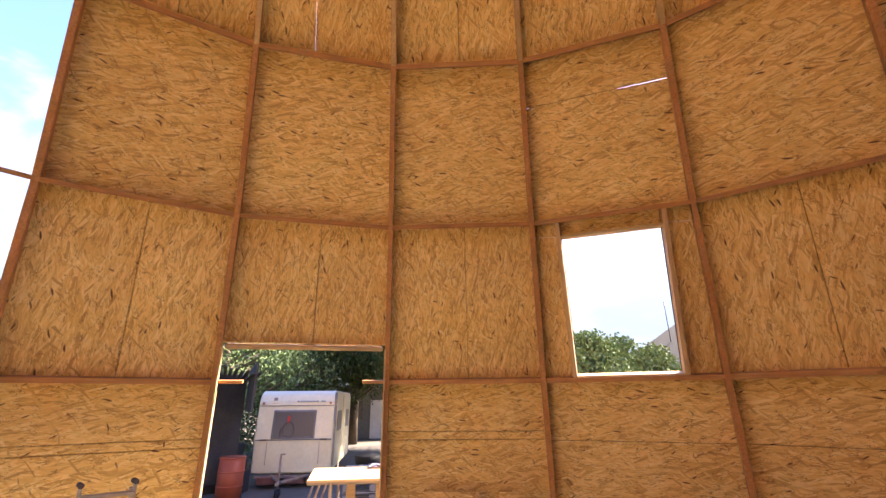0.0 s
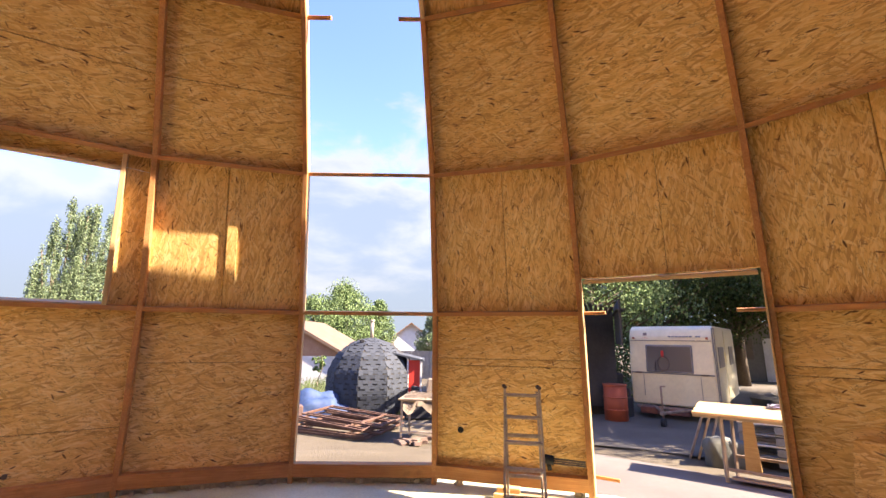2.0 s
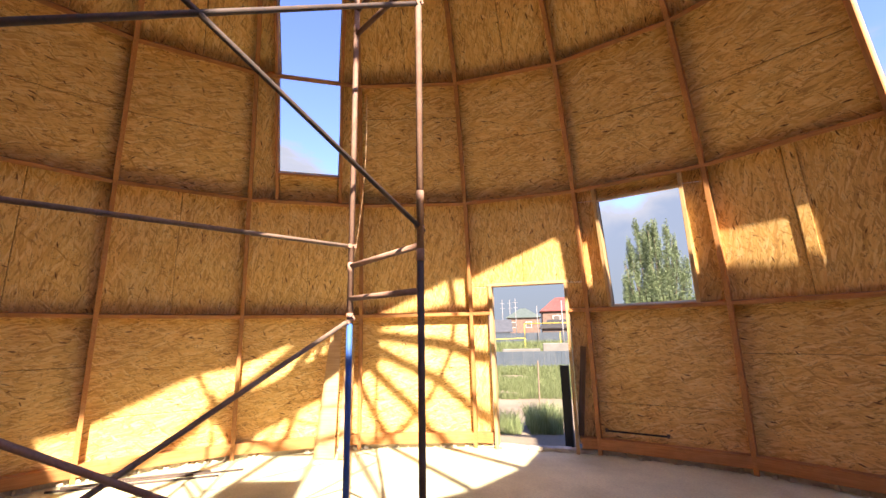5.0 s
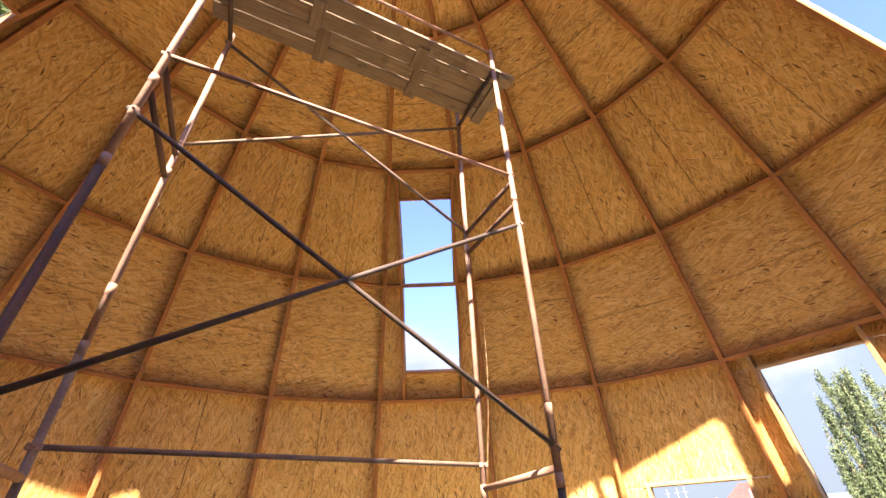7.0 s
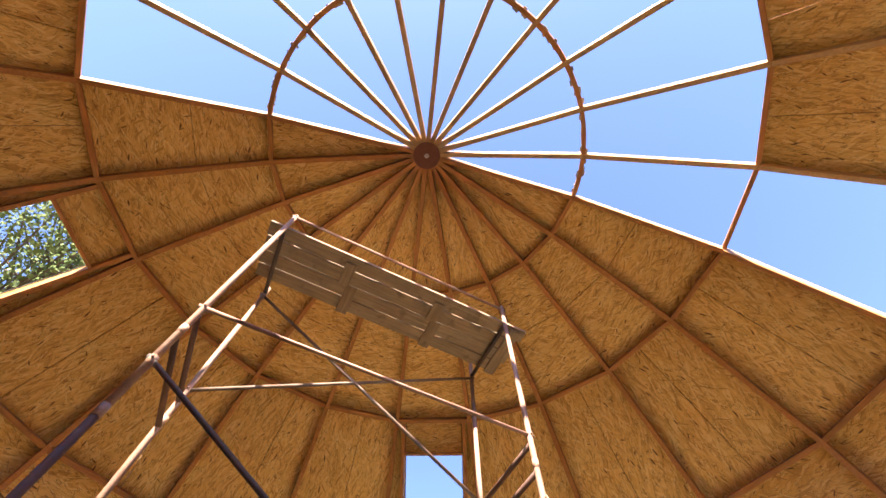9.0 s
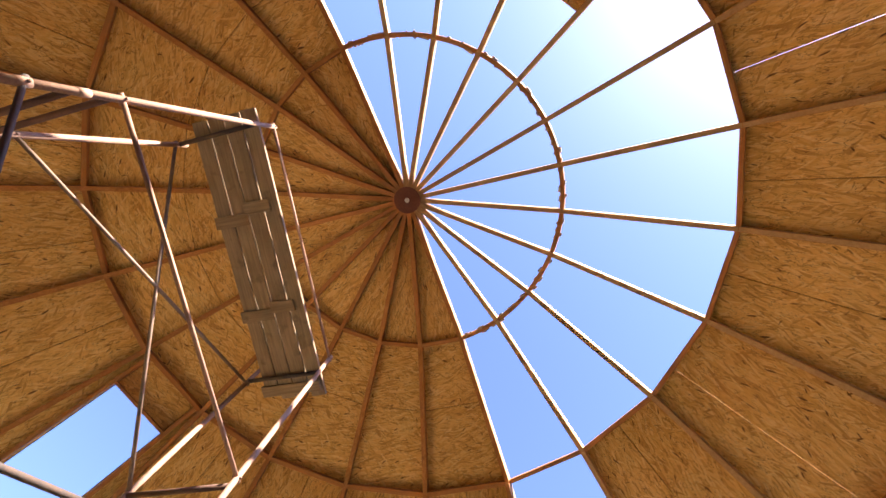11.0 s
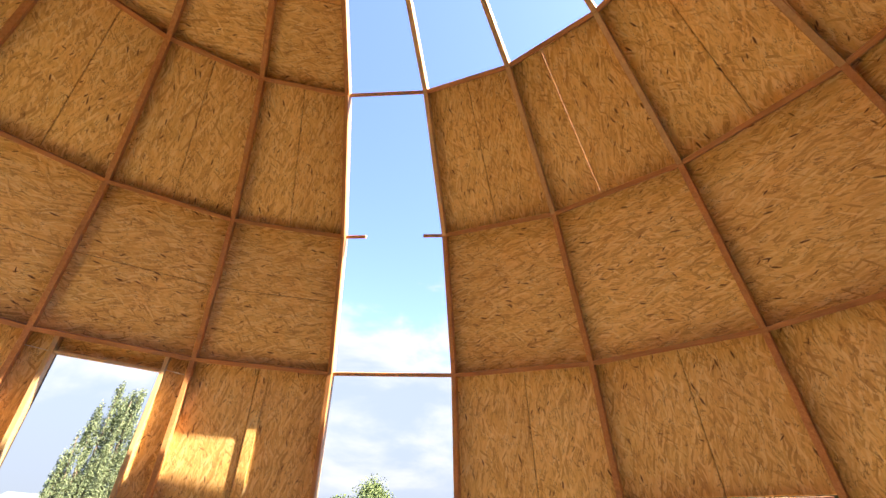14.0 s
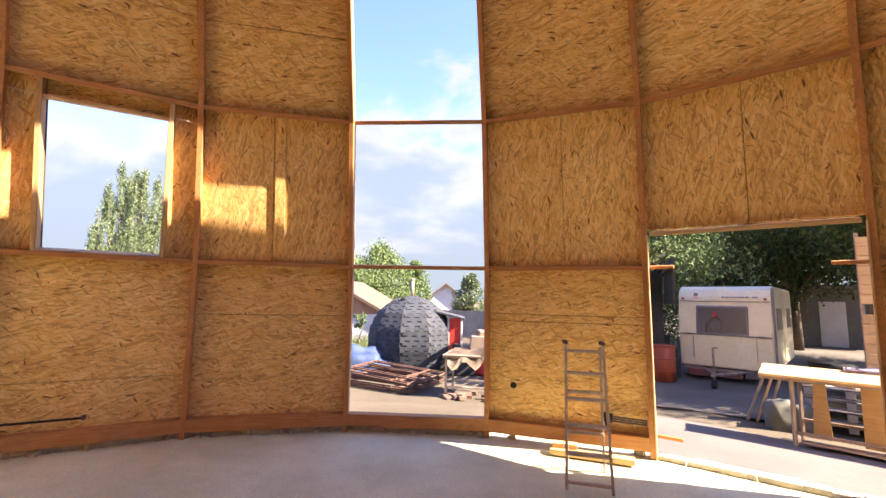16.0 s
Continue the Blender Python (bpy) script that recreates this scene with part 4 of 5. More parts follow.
# trees through the openings
tree("tree", polar(63, 21, GZ), 7.5, (4.2, 4.0), LEAF_D, 11, "large dark leafy tree behind the caravan", 170, 260, 0.06, 0.25, low=0.2)
tree("tree", polar(54.5, 22.5, GZ), 7.8, (4.4, 4.2), LEAF_D, 12, "spreading dark green tree over the yard", 170, 260, 0.06, 0.25, low=0.40)
tree("tree", polar(46.5, 20, GZ), 7.2, (3.6, 3.6), LEAF_D, 13, "shady broadleaf tree at the edge of the yard", 120, 260, 0.06, 0.22, low=0.42)
tree("tree", polar(69, 16, GZ), 6.4, (2.6, 2.6), LEAF_A, 14, "bright green tree beside the shed", 90, 230, 0.055, 0.18, low=0.1)
tree("tree", polar(102.0, 26, GZ), 4.9, (2.3, 2.2), LEAF_A, 15, "round bright green tree behind the shingled dome", 120, 240, 0.055, 0.16, low=0.12)
tree("tree", polar(97.4, 28, GZ), 4.2, (1.2, 1.2), LEAF_A, 16, "low green tree behind the shingled dome", 70, 230, 0.055, 0.13, low=0.1)
tree("tree", polar(105.8, 24, GZ), 4.0, (1.6, 1.6), LEAF_A, 17, "leafy tree beside the barn", 70, 230, 0.055, 0.13, low=0.1)
tree("tree", polar(89.9, 24, GZ), 3.3, (0.95, 0.95), LEAF_B, 18, "pale green bush behind a fence", 60, 220, 0.05, 0.1, low=0.05)
poplar(polar(130.1, 40, GZ))
# two trees added to shade yard and caravan, mostly out of view
tree("tree", polar(41.5, 13.2, GZ), 8.4, (2.8, 2.8), LEAF_D, 31, "big shady tree beside the yard", 210, 260, 0.06, 0.22, low=0.32)
tree("tree", polar(41.5, 18.5, GZ), 9.0, (3.3, 3.3), LEAF_D, 32, "old shady tree beyond the yard", 130, 260, 0.06, 0.25, low=0.25)
tree("bush", polar(24.5, 11.5, GZ), 3.35, (1.7, 1.6), LEAF_A, 20, "dense green bush behind the building", 110, 200, 0.045, 0.08, low=0.12)
tree("bush", polar(17.5, 12.0, GZ), 3.0, (1.3, 1.3), LEAF_A, 41, "leafy shrub before a dark roof", 80, 200, 0.045, 0.08, low=0.12)
tree("bush", polar(21.0, 12.2, GZ), 3.35, (1.5, 1.5), LEAF_A, 21, "leafy green shrub beside a dark roof", 90, 200, 0.045, 0.08, low=0.12)
tree("bush", polar(28.5, 12.5, GZ), 3.5, (1.4, 1.4), LEAF_A, 22, "tall green shrub behind the building", 70, 200, 0.045, 0.08, low=0.12)
tree("tree", Vector((-4.6, -8.6, GZ)), 14.5, (3.4, 3.4), LEAF_A, 23, "tall light green tree close to the dome", 190, 200, 0.052, 0.16, low=0.4)


# caravan
CREAM = rough_material("cream_enamel", (0.66, 0.58, 0.37), (0.74, 0.67, 0.46), (0.48, 0.42, 0.28), scale=1.5, rough=0.35, bump=0.05, fine=12.0)
GREYTRIM = rough_material("grey_trim", (0.16, 0.16, 0.16), (0.24, 0.24, 0.24), rough=0.5, fine=30.0)
GLASS = Net("dark_glazing")
GLASS.put("Base Color", (0.10, 0.085, 0.073, 1))
GLASS.put("Roughness", 0.28)
GLASS.put("Specular IOR Level", 0.6)
GLASS = GLASS.m
RED = rough_material("red_paint", (0.50, 0.035, 0.025), (0.62, 0.06, 0.04), rough=0.5, fine=30.0)
ORANGE = rough_material("faded_orange_paint", (0.30, 0.06, 0.025), (0.40, 0.09, 0.035), (0.15, 0.05, 0.03), rough=0.55, fine=40.0)
WHITE = rough_material("white_paint", (0.55, 0.54, 0.52), (0.65, 0.64, 0.62), rough=0.6, fine=30.0, bump=0.1)

cv = thing("caravan", "cream touring caravan with a dark front window, parked on gravel", "caravan", m=pose(6.46, 11.20, GZ, 0, 0, 50.0 - 90) @ Matrix.Diagonal((0.88, 1.0, 1.0, 1.0)))
W2, LEN, H0, H1 = 1.06, 4.1, 0.31, 2.20


def loft(bm, sections):
    vs = [[bm.verts.new(p) for p in s] for s in sections]
    n = len(vs[0])
    for a, b in zip(vs, vs[1:]):
        for q in range(n):
            bm.faces.new((a[q], a[(q + 1) % n], b[(q + 1) % n], b[q]))
    bm.faces.new(vs[0][::-1])
    bm.faces.new(vs[-1])


def side_profile(x):
    """Outline of the caravan seen from its side: the nose slopes back above the waist."""
    return [(x, 0.02, H0), (x, -0.02, 1.12), (x, 0.07, 1.93), (x, 0.16, 2.12), (x, 0.34, H1), (x, LEN - 0.3, H1), (x, LEN - 0.08, 2.06), (x, LEN, 1.1), (x, LEN - 0.05, H0)]


bm = bmesh.new()
loft(bm, [side_profile(-W2), side_profile(W2)])
part("body", bm, CREAM, cv, bevel=0.03)
bm = bmesh.new()
box(bm, (1.18, 0.03, 0.66), pose(-0.03, 0.006, 1.41, 0, 0, 0) @ Matrix.Rotation(radians(-6.3), 4, "X"))
win = part("front_window", bm, GREYTRIM, cv, "dark window with rounded grey seal", 0.02)
bm = bmesh.new()
box(bm, (1.10, 0.02, 0.58), pose(-0.03, -0.006, 1.41) @ Matrix.Rotation(radians(-6.3), 4, "X"))
part("pane", bm, GLASS, win, bevel=0.004)
bm = bmesh.new()
box(bm, (2.06, 0.03, 0.03), at=(0, -0.022, 1.06))
part("waist_moulding", bm, GREYTRIM, cv, bevel=0.004)
bm = bmesh.new()
box(bm, (2.05, 0.02, 0.018), at=(0, 0.052, 1.84))
part("upper_moulding", bm, GREYTRIM, cv)
for x in (-0.93, 0.93):
    bm = bmesh.new()
    box(bm, (0.06, 0.03, 0.05), at=(x, 0.035, 1.90))
    part("marker_lamp", bm, ORANGE, cv, bevel=0.005)
    bm = bmesh.new()
    box(bm, (0.18, 0.03, 0.035), at=(x * 0.88, -0.03, 1.06))
    part("locker_catch", bm, DARKPIPE, cv, bevel=0.005)
    bm = bmesh.new()
    box(bm, (0.012, 0.01, 0.5), at=(x * 0.76, -0.012, 0.76))
    part("locker_seam", bm, GREYTRIM, cv)
for x0, ww in ((0.02, 0.07), (0.11, 0.07), (0.20, 0.07), (0.29, 0.07), (0.38, 0.06), (0.46, 0.07), (0.55, 0.07), (0.72, 0.12)):
    bm = bmesh.new()
    box(bm, (ww, 0.006, 0.035), pose(x0, 0.056, 1.94) @ Matrix.Rotation(radians(-24), 4, "X"))
    part("nameplate_bar", bm, GREYTRIM, cv)
for q, (x, z, ww, hh, mt) in enumerate(((-0.62, 2.0, 0.10, 0.07, BROWNPIPE), (-0.62, 1.92, 0.16, 0.045, RED), (-0.18, 1.52, 0.07, 0.16, RED))):
    bm = bmesh.new()
    box(bm, (ww, 0.012, hh), pose(x, 0.08 if z > 1.8 else -0.022, z) @ Matrix.Rotation(radians(-22 if z > 1.8 else -6), 4, "X"))
    part("sticker", bm, mt, cv)
bm = bmesh.new()
pts = [Vector((-0.16 + 0.15 * math.cos(a), -0.06, 1.30 + 0.17 * math.sin(a))) for a in [radians(q * 20) for q in range(19)]]
poly_tube(bm, pts, 0.010, 6)
poly_tube(bm, [Vector((-0.36, -0.05, 1.36)), Vector((-0.38, -0.06, 1.2)), Vector((-0.36, -0.06, 1.1))], 0.012, 6)
part("cable_loop", bm, DARKPIPE, cv, "black cable hanging in a loop")
bm = bmesh.new()
for s in (-1, 1):
    tube(bm, (s * 0.55, 0.1, 0.27), (0.05, -1.15, 0.30), 0.035, 8)
tube(bm, (0.05, -1.15, 0.30), (0.05, -1.45, 0.32), 0.04, 8)
part("drawbar", bm, BROWNPIPE, cv)
bm = bmesh.new()
tube(bm, (0.02, -1.2, 0.14), (0.02, -1.2, 0.86), 0.024, 8)
tube(bm, (0.02, -1.2, 0.86), (0.12, -1.2, 0.86), 0.012, 8)
jw = part("jockey_post", bm, STEEL, cv)
bm = bmesh.new()
tube(bm, (-0.03, -1.2, 0.10), (0.07, -1.2, 0.10), 0.10, 18)
part("jockey_wheel", bm, BLACK, jw)
bm = bmesh.new()
box(bm, (1.9, 0.05, 0.06), at=(0, -0.02, 0.26))
part("bumper", bm, BROWNPIPE, cv, bevel=0.006)
bm = bmesh.new()
box(bm, (0.44, 0.26, 0.15), at=(-0.55, -0.2, 0.21))
part("step_box", bm, PLATE, cv, "faded red step box", 0.012)
for x, z, ww in ((0.15, 0.19, 0.5), (0.62, 0.22, 0.35)):
    bm = bmesh.new()
    box(bm, (ww, 0.2, 0.13), at=(x, -0.12, z), taper=(0.9, 0.8))
    part("gas_locker", bm, PLATE if x < 0.5 else DARKPIPE, cv, bevel=0.02)
for s in (-1, 1):
    bm = bmesh.new()
    tube(bm, (s * 0.80, 2.1, 0.31), (s * 0.98, 2.1, 0.31), 0.31, 24)
    wh = part("tyre", bm, BLACK, cv)
    bm = bmesh.new()
    tube(bm, (s * 0.975, 2.1, 0.31), (s * 0.99, 2.1, 0.31), 0.19, 20)
    part("rim", bm, ALU, wh)
for y0, y1, nm in ((0.7, 1.6, "side_window"), (2.7, 3.5, "side_window")):
    bm = bmesh.new()
    box(bm, (0.03, y1 - y0, 0.5), at=(W2, (y0 + y1) / 2, 1.45))
    part(nm, bm, GLASS, cv, bevel=0.01)
bm = bmesh.new()
box(bm, (0.02, 0.6, 1.65), at=(W2 + 0.006, 2.15, 1.28))
part("side_door", bm, CREAM, cv, bevel=0.006)
for y in (0.06, 0.28, 0.4):
    bm = bmesh.new()
    box(bm, (0.035, 0.035, 1.7), at=(W2 + 0.004, y, 1.3))
    part("corner_trim", bm, GREYTRIM if y < 0.3 else CREAM, cv, bevel=0.004)


CLOTH2 = rough_material("dusty_plywood", (0.22, 0.15, 0.11), (0.29, 0.21, 0.16), rough=0.85, fine=30.0)
# work table by the doorway
tb = thing("work_table", "rough work table topped with pale pine boards", "table")
A, B = Vector((3.98, 6.16, 0)), Vector((5.9, 4.62, 0))
ex = (B - A).normalized()
ey = Vector((-ex.y, ex.x, 0))
for q in range(4):
    p = A + ey * (0.15 + q * 0.28) + Vector((0, 0, 0.66))
    bar("top_board", p - ex * (0.02 * q), p + ex * 2.45, 0.272, 0.03, FRESH, tb)
bar("edge_rail", A + ey * 0.08 + Vector((0, 0, 0.625)), A + ey * 0.08 + ex * 2.45 + Vector((0, 0, 0.625)), 0.03, 0.035, GREYWOOD, tb)
for s, d in ((0.30, 0.06), (0.32, 1.0), (2.3, 0.06), (2.3, 1.0)):
    p = A + ex * s + ey * d
    bar("leg", Vector((p.x, p.y, ground_z(p.x, p.y) + 0.03)), Vector((p.x, p.y, 0.645)), 0.035, 0.035, BROWNPIPE if d > 0.5 else GREYWOOD, tb)
p = A + ex * 0.32 + ey * 0.55
bar("low_rail", A + ex * 0.3 + ey * 0.06 + Vector((0, 0, 0.05)), A + ex * 2.3 + ey * 0.06 + Vector((0, 0, 0.05)), 0.03, 0.035, BROWNPIPE, tb)
bar("low_rail", A + ex * 0.3 + ey * 1.0 + Vector((0, 0, 0.02)), A + ex * 2.3 + ey * 1.0 + Vector((0, 0, 0.02)), 0.03, 0.035, BROWNPIPE, tb)
bm = bmesh.new()
box(bm, (2.0, 0.02, 0.42))
tagged(part("plywood_strip", bm, CLOTH2, None, m=Matrix.Translation(A + ex * 1.35 + ey * 0.24 + Vector((0, 0, -0.075))) @ Matrix.Rotation(math.atan2(ex.y, ex.x), 4, "Z") @ Matrix.Rotation(radians(80), 4, "X")), "pinkish plywood strip lying on the ground under the table", "plywood")
p, q_, r_ = A + ex * 0.43 + ey * 0.85, A + ex * 0.61 + ey * 0.85, A + ex * 0.35 + ey * 0.75
lean_board("pine_plank", (p.x, p.y, -0.15), (q_.x, q_.y, -0.15), (r_.x, r_.y, 0.62), 0.03, FRESH, "pale pine plank leaning under the work table", "plank", 0.6)
p, q_, r_ = A + ex * 0.88 + ey * 0.72, A + ex * 1.05 + ey * 0.72, A + ex * 0.88 + ey * 0.66
lean_board("pine_plank", (p.x, p.y, -0.14), (q_.x, q_.y, -0.14), (r_.x, r_.y, 0.63), 0.03, FRESH, "upright pine board standing beside the work table", "plank")
# cloth on the table
CLOTH = rough_material("lilac_cloth", (0.42, 0.38, 0.50), (0.56, 0.52, 0.62), rough=0.9, fine=40.0)
bm = bmesh.new()
rnd = random.Random(8)
gv = [[bm.verts.new(tuple(A + ex * (0.75 + 0.09 * a) + ey * (0.85 + 0.07 * b) + Vector((0, 0, 0.69 + 0.05 * rnd.random())))) for b in range(6)] for a in range(14)]
for a in range(13):
    for b in range(5):
        f = bm.faces.new((gv[a][b], gv[a + 1][b], gv[a + 1][b + 1], gv[a][b + 1]))
        f.smooth = True
g = bmesh.ops.solidify(bm, geom=bm.faces[:], thickness=0.012)
tagged(part("crumpled_cloth", bm, CLOTH), "crumpled lilac cloth lying on the work table", "cloth")

# pallets, bags, offcuts behind the table
PALLET = thing("pallet_stack", "stack of grey wooden pallets and slabs behind the table", "pallets", m=pose(6.02, 7.42, -0.25, 0, 0, -38))
for lv_ in range(5):
    for q in range(4):
        bm = bmesh.new()
        box(bm, (1.0, 0.14, 0.022), at=(0, -0.36 + 0.24 * q, 0.145 + 0.15 * lv_))
        part("slat", bm, WHITE if lv_ % 2 else GREYTRIM, PALLET, bevel=0.002)
    for q in range(3):
        bm = bmesh.new()
        box(bm, (0.10, 0.9, 0.10), at=(-0.44 + 0.44 * q, 0, 0.07 + 0.15 * lv_))
        part("bearer", bm, GREYTRIM, PALLET, bevel=0.002)
BAGMAT = rough_material("woven_sack", (0.085, 0.085, 0.07), (0.15, 0.15, 0.125), rough=0.85, fine=140.0)
for q, (x, y, s) in enumerate(((5.02, 7.36, 0.52), (5.26, 7.34, 0.46))):
    bm = bmesh.new()
    bmesh.ops.create_icosphere(bm, subdivisions=3, radius=0.5)
    for v in bm.verts:
        n = noise.noise(v.co * 3 + Vector((q * 7, 0, 0))) * 0.20 + noise.noise(v.co * 7) * 0.10
        sq = 1 / max(abs(v.co.x), abs(v.co.y), abs(v.co.z) * 0.9) * 0.35
        v.co = v.co.lerp(v.co * sq * 1.25, 0.7)
        v.co = Vector((v.co.x * 0.75, v.co.y * 0.6, v.co.z * 1.05)) * (1 + n) * s
        v.co.z *= 0.9
    for f in bm.faces:
        f.smooth = True
    tagged(part("sack", bm, BAGMAT, m=pose(x, y, ground_z(x, y) + 0.38 * s)), "grubby filled woven sack standing on the yard", "sack", "sacks by the table")
for q in range(3):
    x, y = 4.86 + 0.11 * q, 7.86 - 0.05 * q
    tagged(bar("board_offcut", (x, y, ground_z(x, y) + 0.02), (x + 0.2, y - 0.12, 0.40 + 0.06 * q), 0.2 - 0.04 * q, 0.03, FRESH if q == 1 else GREYWOOD, None), "short weathered board leaning on sacks", "board", "leaning boards")

# slatted stack at the edge of the doorway
tw = thing("slatted_crate", "tall pale slatted timber crate standing in the yard", "crate", m=pose(7.52, 8.28, -0.25, 0, 0, -40))
for q in range(17):
    if 8 < q < 10:
        continue
    bm = bmesh.new()
    box(bm, (0.75, 0.025, 0.158), at=(0, 0, 0.2 + q * 0.165))
    part("slat", bm, FRESH, tw, bevel=0.003)
for x in (-0.36, 0.36):
    bm = bmesh.new()
    box(bm, (0.06, 0.06, 3.0), at=(x, 0.05, 1.5))
    part("post", bm, GREYWOOD, tw, bevel=0.003)

# dark shed, drum and clutter
DARKTIN = rough_material("dark_sheet_metal", (0.03, 0.03, 0.03), (0.05, 0.048, 0.045), rough=0.9, fine=20.0)
sh = thing("lean_to_shed", "dark sheet-metal lean-to shed beside the yard", "shed", m=pose(3.75, 10.6, GZ, 0, 0, -20))
for q in range(26):
    bm = bmesh.new()
    box(bm, (0.06, 2.6, 0.02), pose(-1.3 + q * 0.1, 0, 2.92 - q * 0.02 + (0.025 if q % 2 else 0), 0, 12, 0))
    part("roof_sheet", bm, DARKTIN, sh)
bm = bmesh.new()
box(bm, (2.4, 0.04, 2.3), at=(-0.1, 1.2, 1.4))
part("back_panel", bm, DARKTIN, sh)
bm = bmesh.new()
box(bm, (0.04, 2.4, 0.9), at=(1.15, 0, 2.2))
part("side_panel", bm, DARKTIN, sh)
for x in (-1.2,):
    bm = bmesh.new()
    box(bm, (0.09, 0.09, 2.6), at=(x, -1.15, 1.3))
    part("post", bm, DARKPIPE, sh, bevel=0.004)
dr = thing("oil_drum", "faded orange steel drum with ribs", "drum", m=pose(4.98, 11.0, GZ))
bm = bmesh.new()
tube(bm, (0, 0, 0), (0, 0, 0.82), 0.26, 28)
part("shell", bm, ORANGE, dr)
for z in (0.01, 0.27, 0.54, 0.81):
    bm = bmesh.new()
    tube(bm, (0, 0, z - 0.015), (0, 0, z + 0.015), 0.270, 28)
    part("hoop", bm, ORANGE, dr, bevel=0.004)
for q, (x, y, sx, sz) in enumerate(((4.75, 12.0, 0.6, 1.3), (5.45, 12.3, 0.45, 1.0), (5.35, 11.6, 0.3, 0.7))):
    bm = bmesh.new()
    box(bm, (sx, 0.5, sz * 0.7), at=(0, 0, sz * 0.35))
    box(bm, (sx * 0.7, 0.4, sz * 0.3), pose(0.04, 0, sz * 0.84, 0, 5, 14))
    tagged(part("stored_crate", bm, DARKTIN, m=pose(x, y, GZ, 0, 0, 20 * q), bevel=0.02), "dark crate of stored odds and ends by the shed", "clutter", "clutter by the shed")

# far yard buildings behind the caravan
FARWALL = rough_material("pale_render", (0.14, 0.137, 0.12), (0.185, 0.18, 0.16), scale=1.0, rough=0.9, fine=10.0)
hz_ = thing("office_hut", "grey-white hut with a window and white door", "hut", m=Matrix.Translation(polar(53.2, 26, GZ)) @ Matrix.Rotation(radians(-37), 4, "Z"))
bm = bmesh.new()
box(bm, (5, 3, 2.6), at=(1.2, 1.5, 1.3))
part("wall", bm, FARWALL, hz_, bevel=0.01)
bm = bmesh.new()
box(bm, (5.5, 3.6, 0.15), at=(1.2, 1.4, 2.68))
part("roof", bm, GREYTRIM, hz_)
for x, nm, mt, sz, zz in ((-0.6, "window", GLASS, (1.0, 0.06, 1.0), 1.5), (0.75, "door", WHITE, (0.9, 0.06, 2.0), 1.0), (2.4, "window", GLASS, (1.0, 0.06, 1.0), 1.5)):
    bm = bmesh.new()
    box(bm, sz, at=(x, -0.01, zz))
    part(nm, bm, mt, hz_, bevel=0.01)
TUB = thing("black_tub", "low black rubber tub on the yard", "tub", m=Matrix.Translation(polar(52.0, 14.5, GZ)))
bm = bmesh.new()
tube(bm, (0, 0, 0), (0, 0, 0.4), 0.4, 20, 0.48)
part("body", bm, BLACK, TUB)

# ---- the shingled garden dome ----
SHINGLE = Net("bitumen_shingle")
oi = SHINGLE.n("ObjectInfo")
sg = SHINGLE.ramp(oi.outputs["Random"], [(0.0, (0.028, 0.034, 0.044)), (0.5, (0.036, 0.043, 0.055)), (1.0, (0.048, 0.055, 0.068))])
sg = SHINGLE.mix(SHINGLE.rng(SHINGLE.noise(SHINGLE.coord("Object"), 120.0, 3.0), 0.35, 0.7, 0.0, 0.4), sg, (0.025, 0.028, 0.035))
SHINGLE.put("Base Color", sg)
SHINGLE.put("Roughness", 0.9)
SHINGLE = SHINGLE.m
gd = thing("garden_dome", "small round hut clad in blue-grey bitumen shingles", "garden hut", m=pose(-0.98, 12.28, GZ, 0, 0, 12) @ Matrix.Scale(0.94, 4))
PR = [(1.06, 0.0), (1.20, 0.55), (1.17, 1.05), (0.95, 1.50), (0.55, 1.82), (0.06, 1.95)]
SIDES = 10
bm = bmesh.new()
loft(bm, [[(pr * math.cos(2 * math.pi * s / SIDES), pr * math.sin(2 * math.pi * s / SIDES), pz) for s in range(SIDES)] for pr, pz in PR])
shell = part("shell", bm, DARKTIN, gd)


def along_profile(t):
    tot = [math.dist(a, b) for a, b in zip(PR, PR[1:])]
    s = t * sum(tot)
    for (a, b), ln in zip(zip(PR, PR[1:]), tot):
        if s <= ln:
            k = s / ln
            return a[0] + (b[0] - a[0]) * k, a[1] + (b[1] - a[1]) * k
        s -= ln
    return PR[-1]


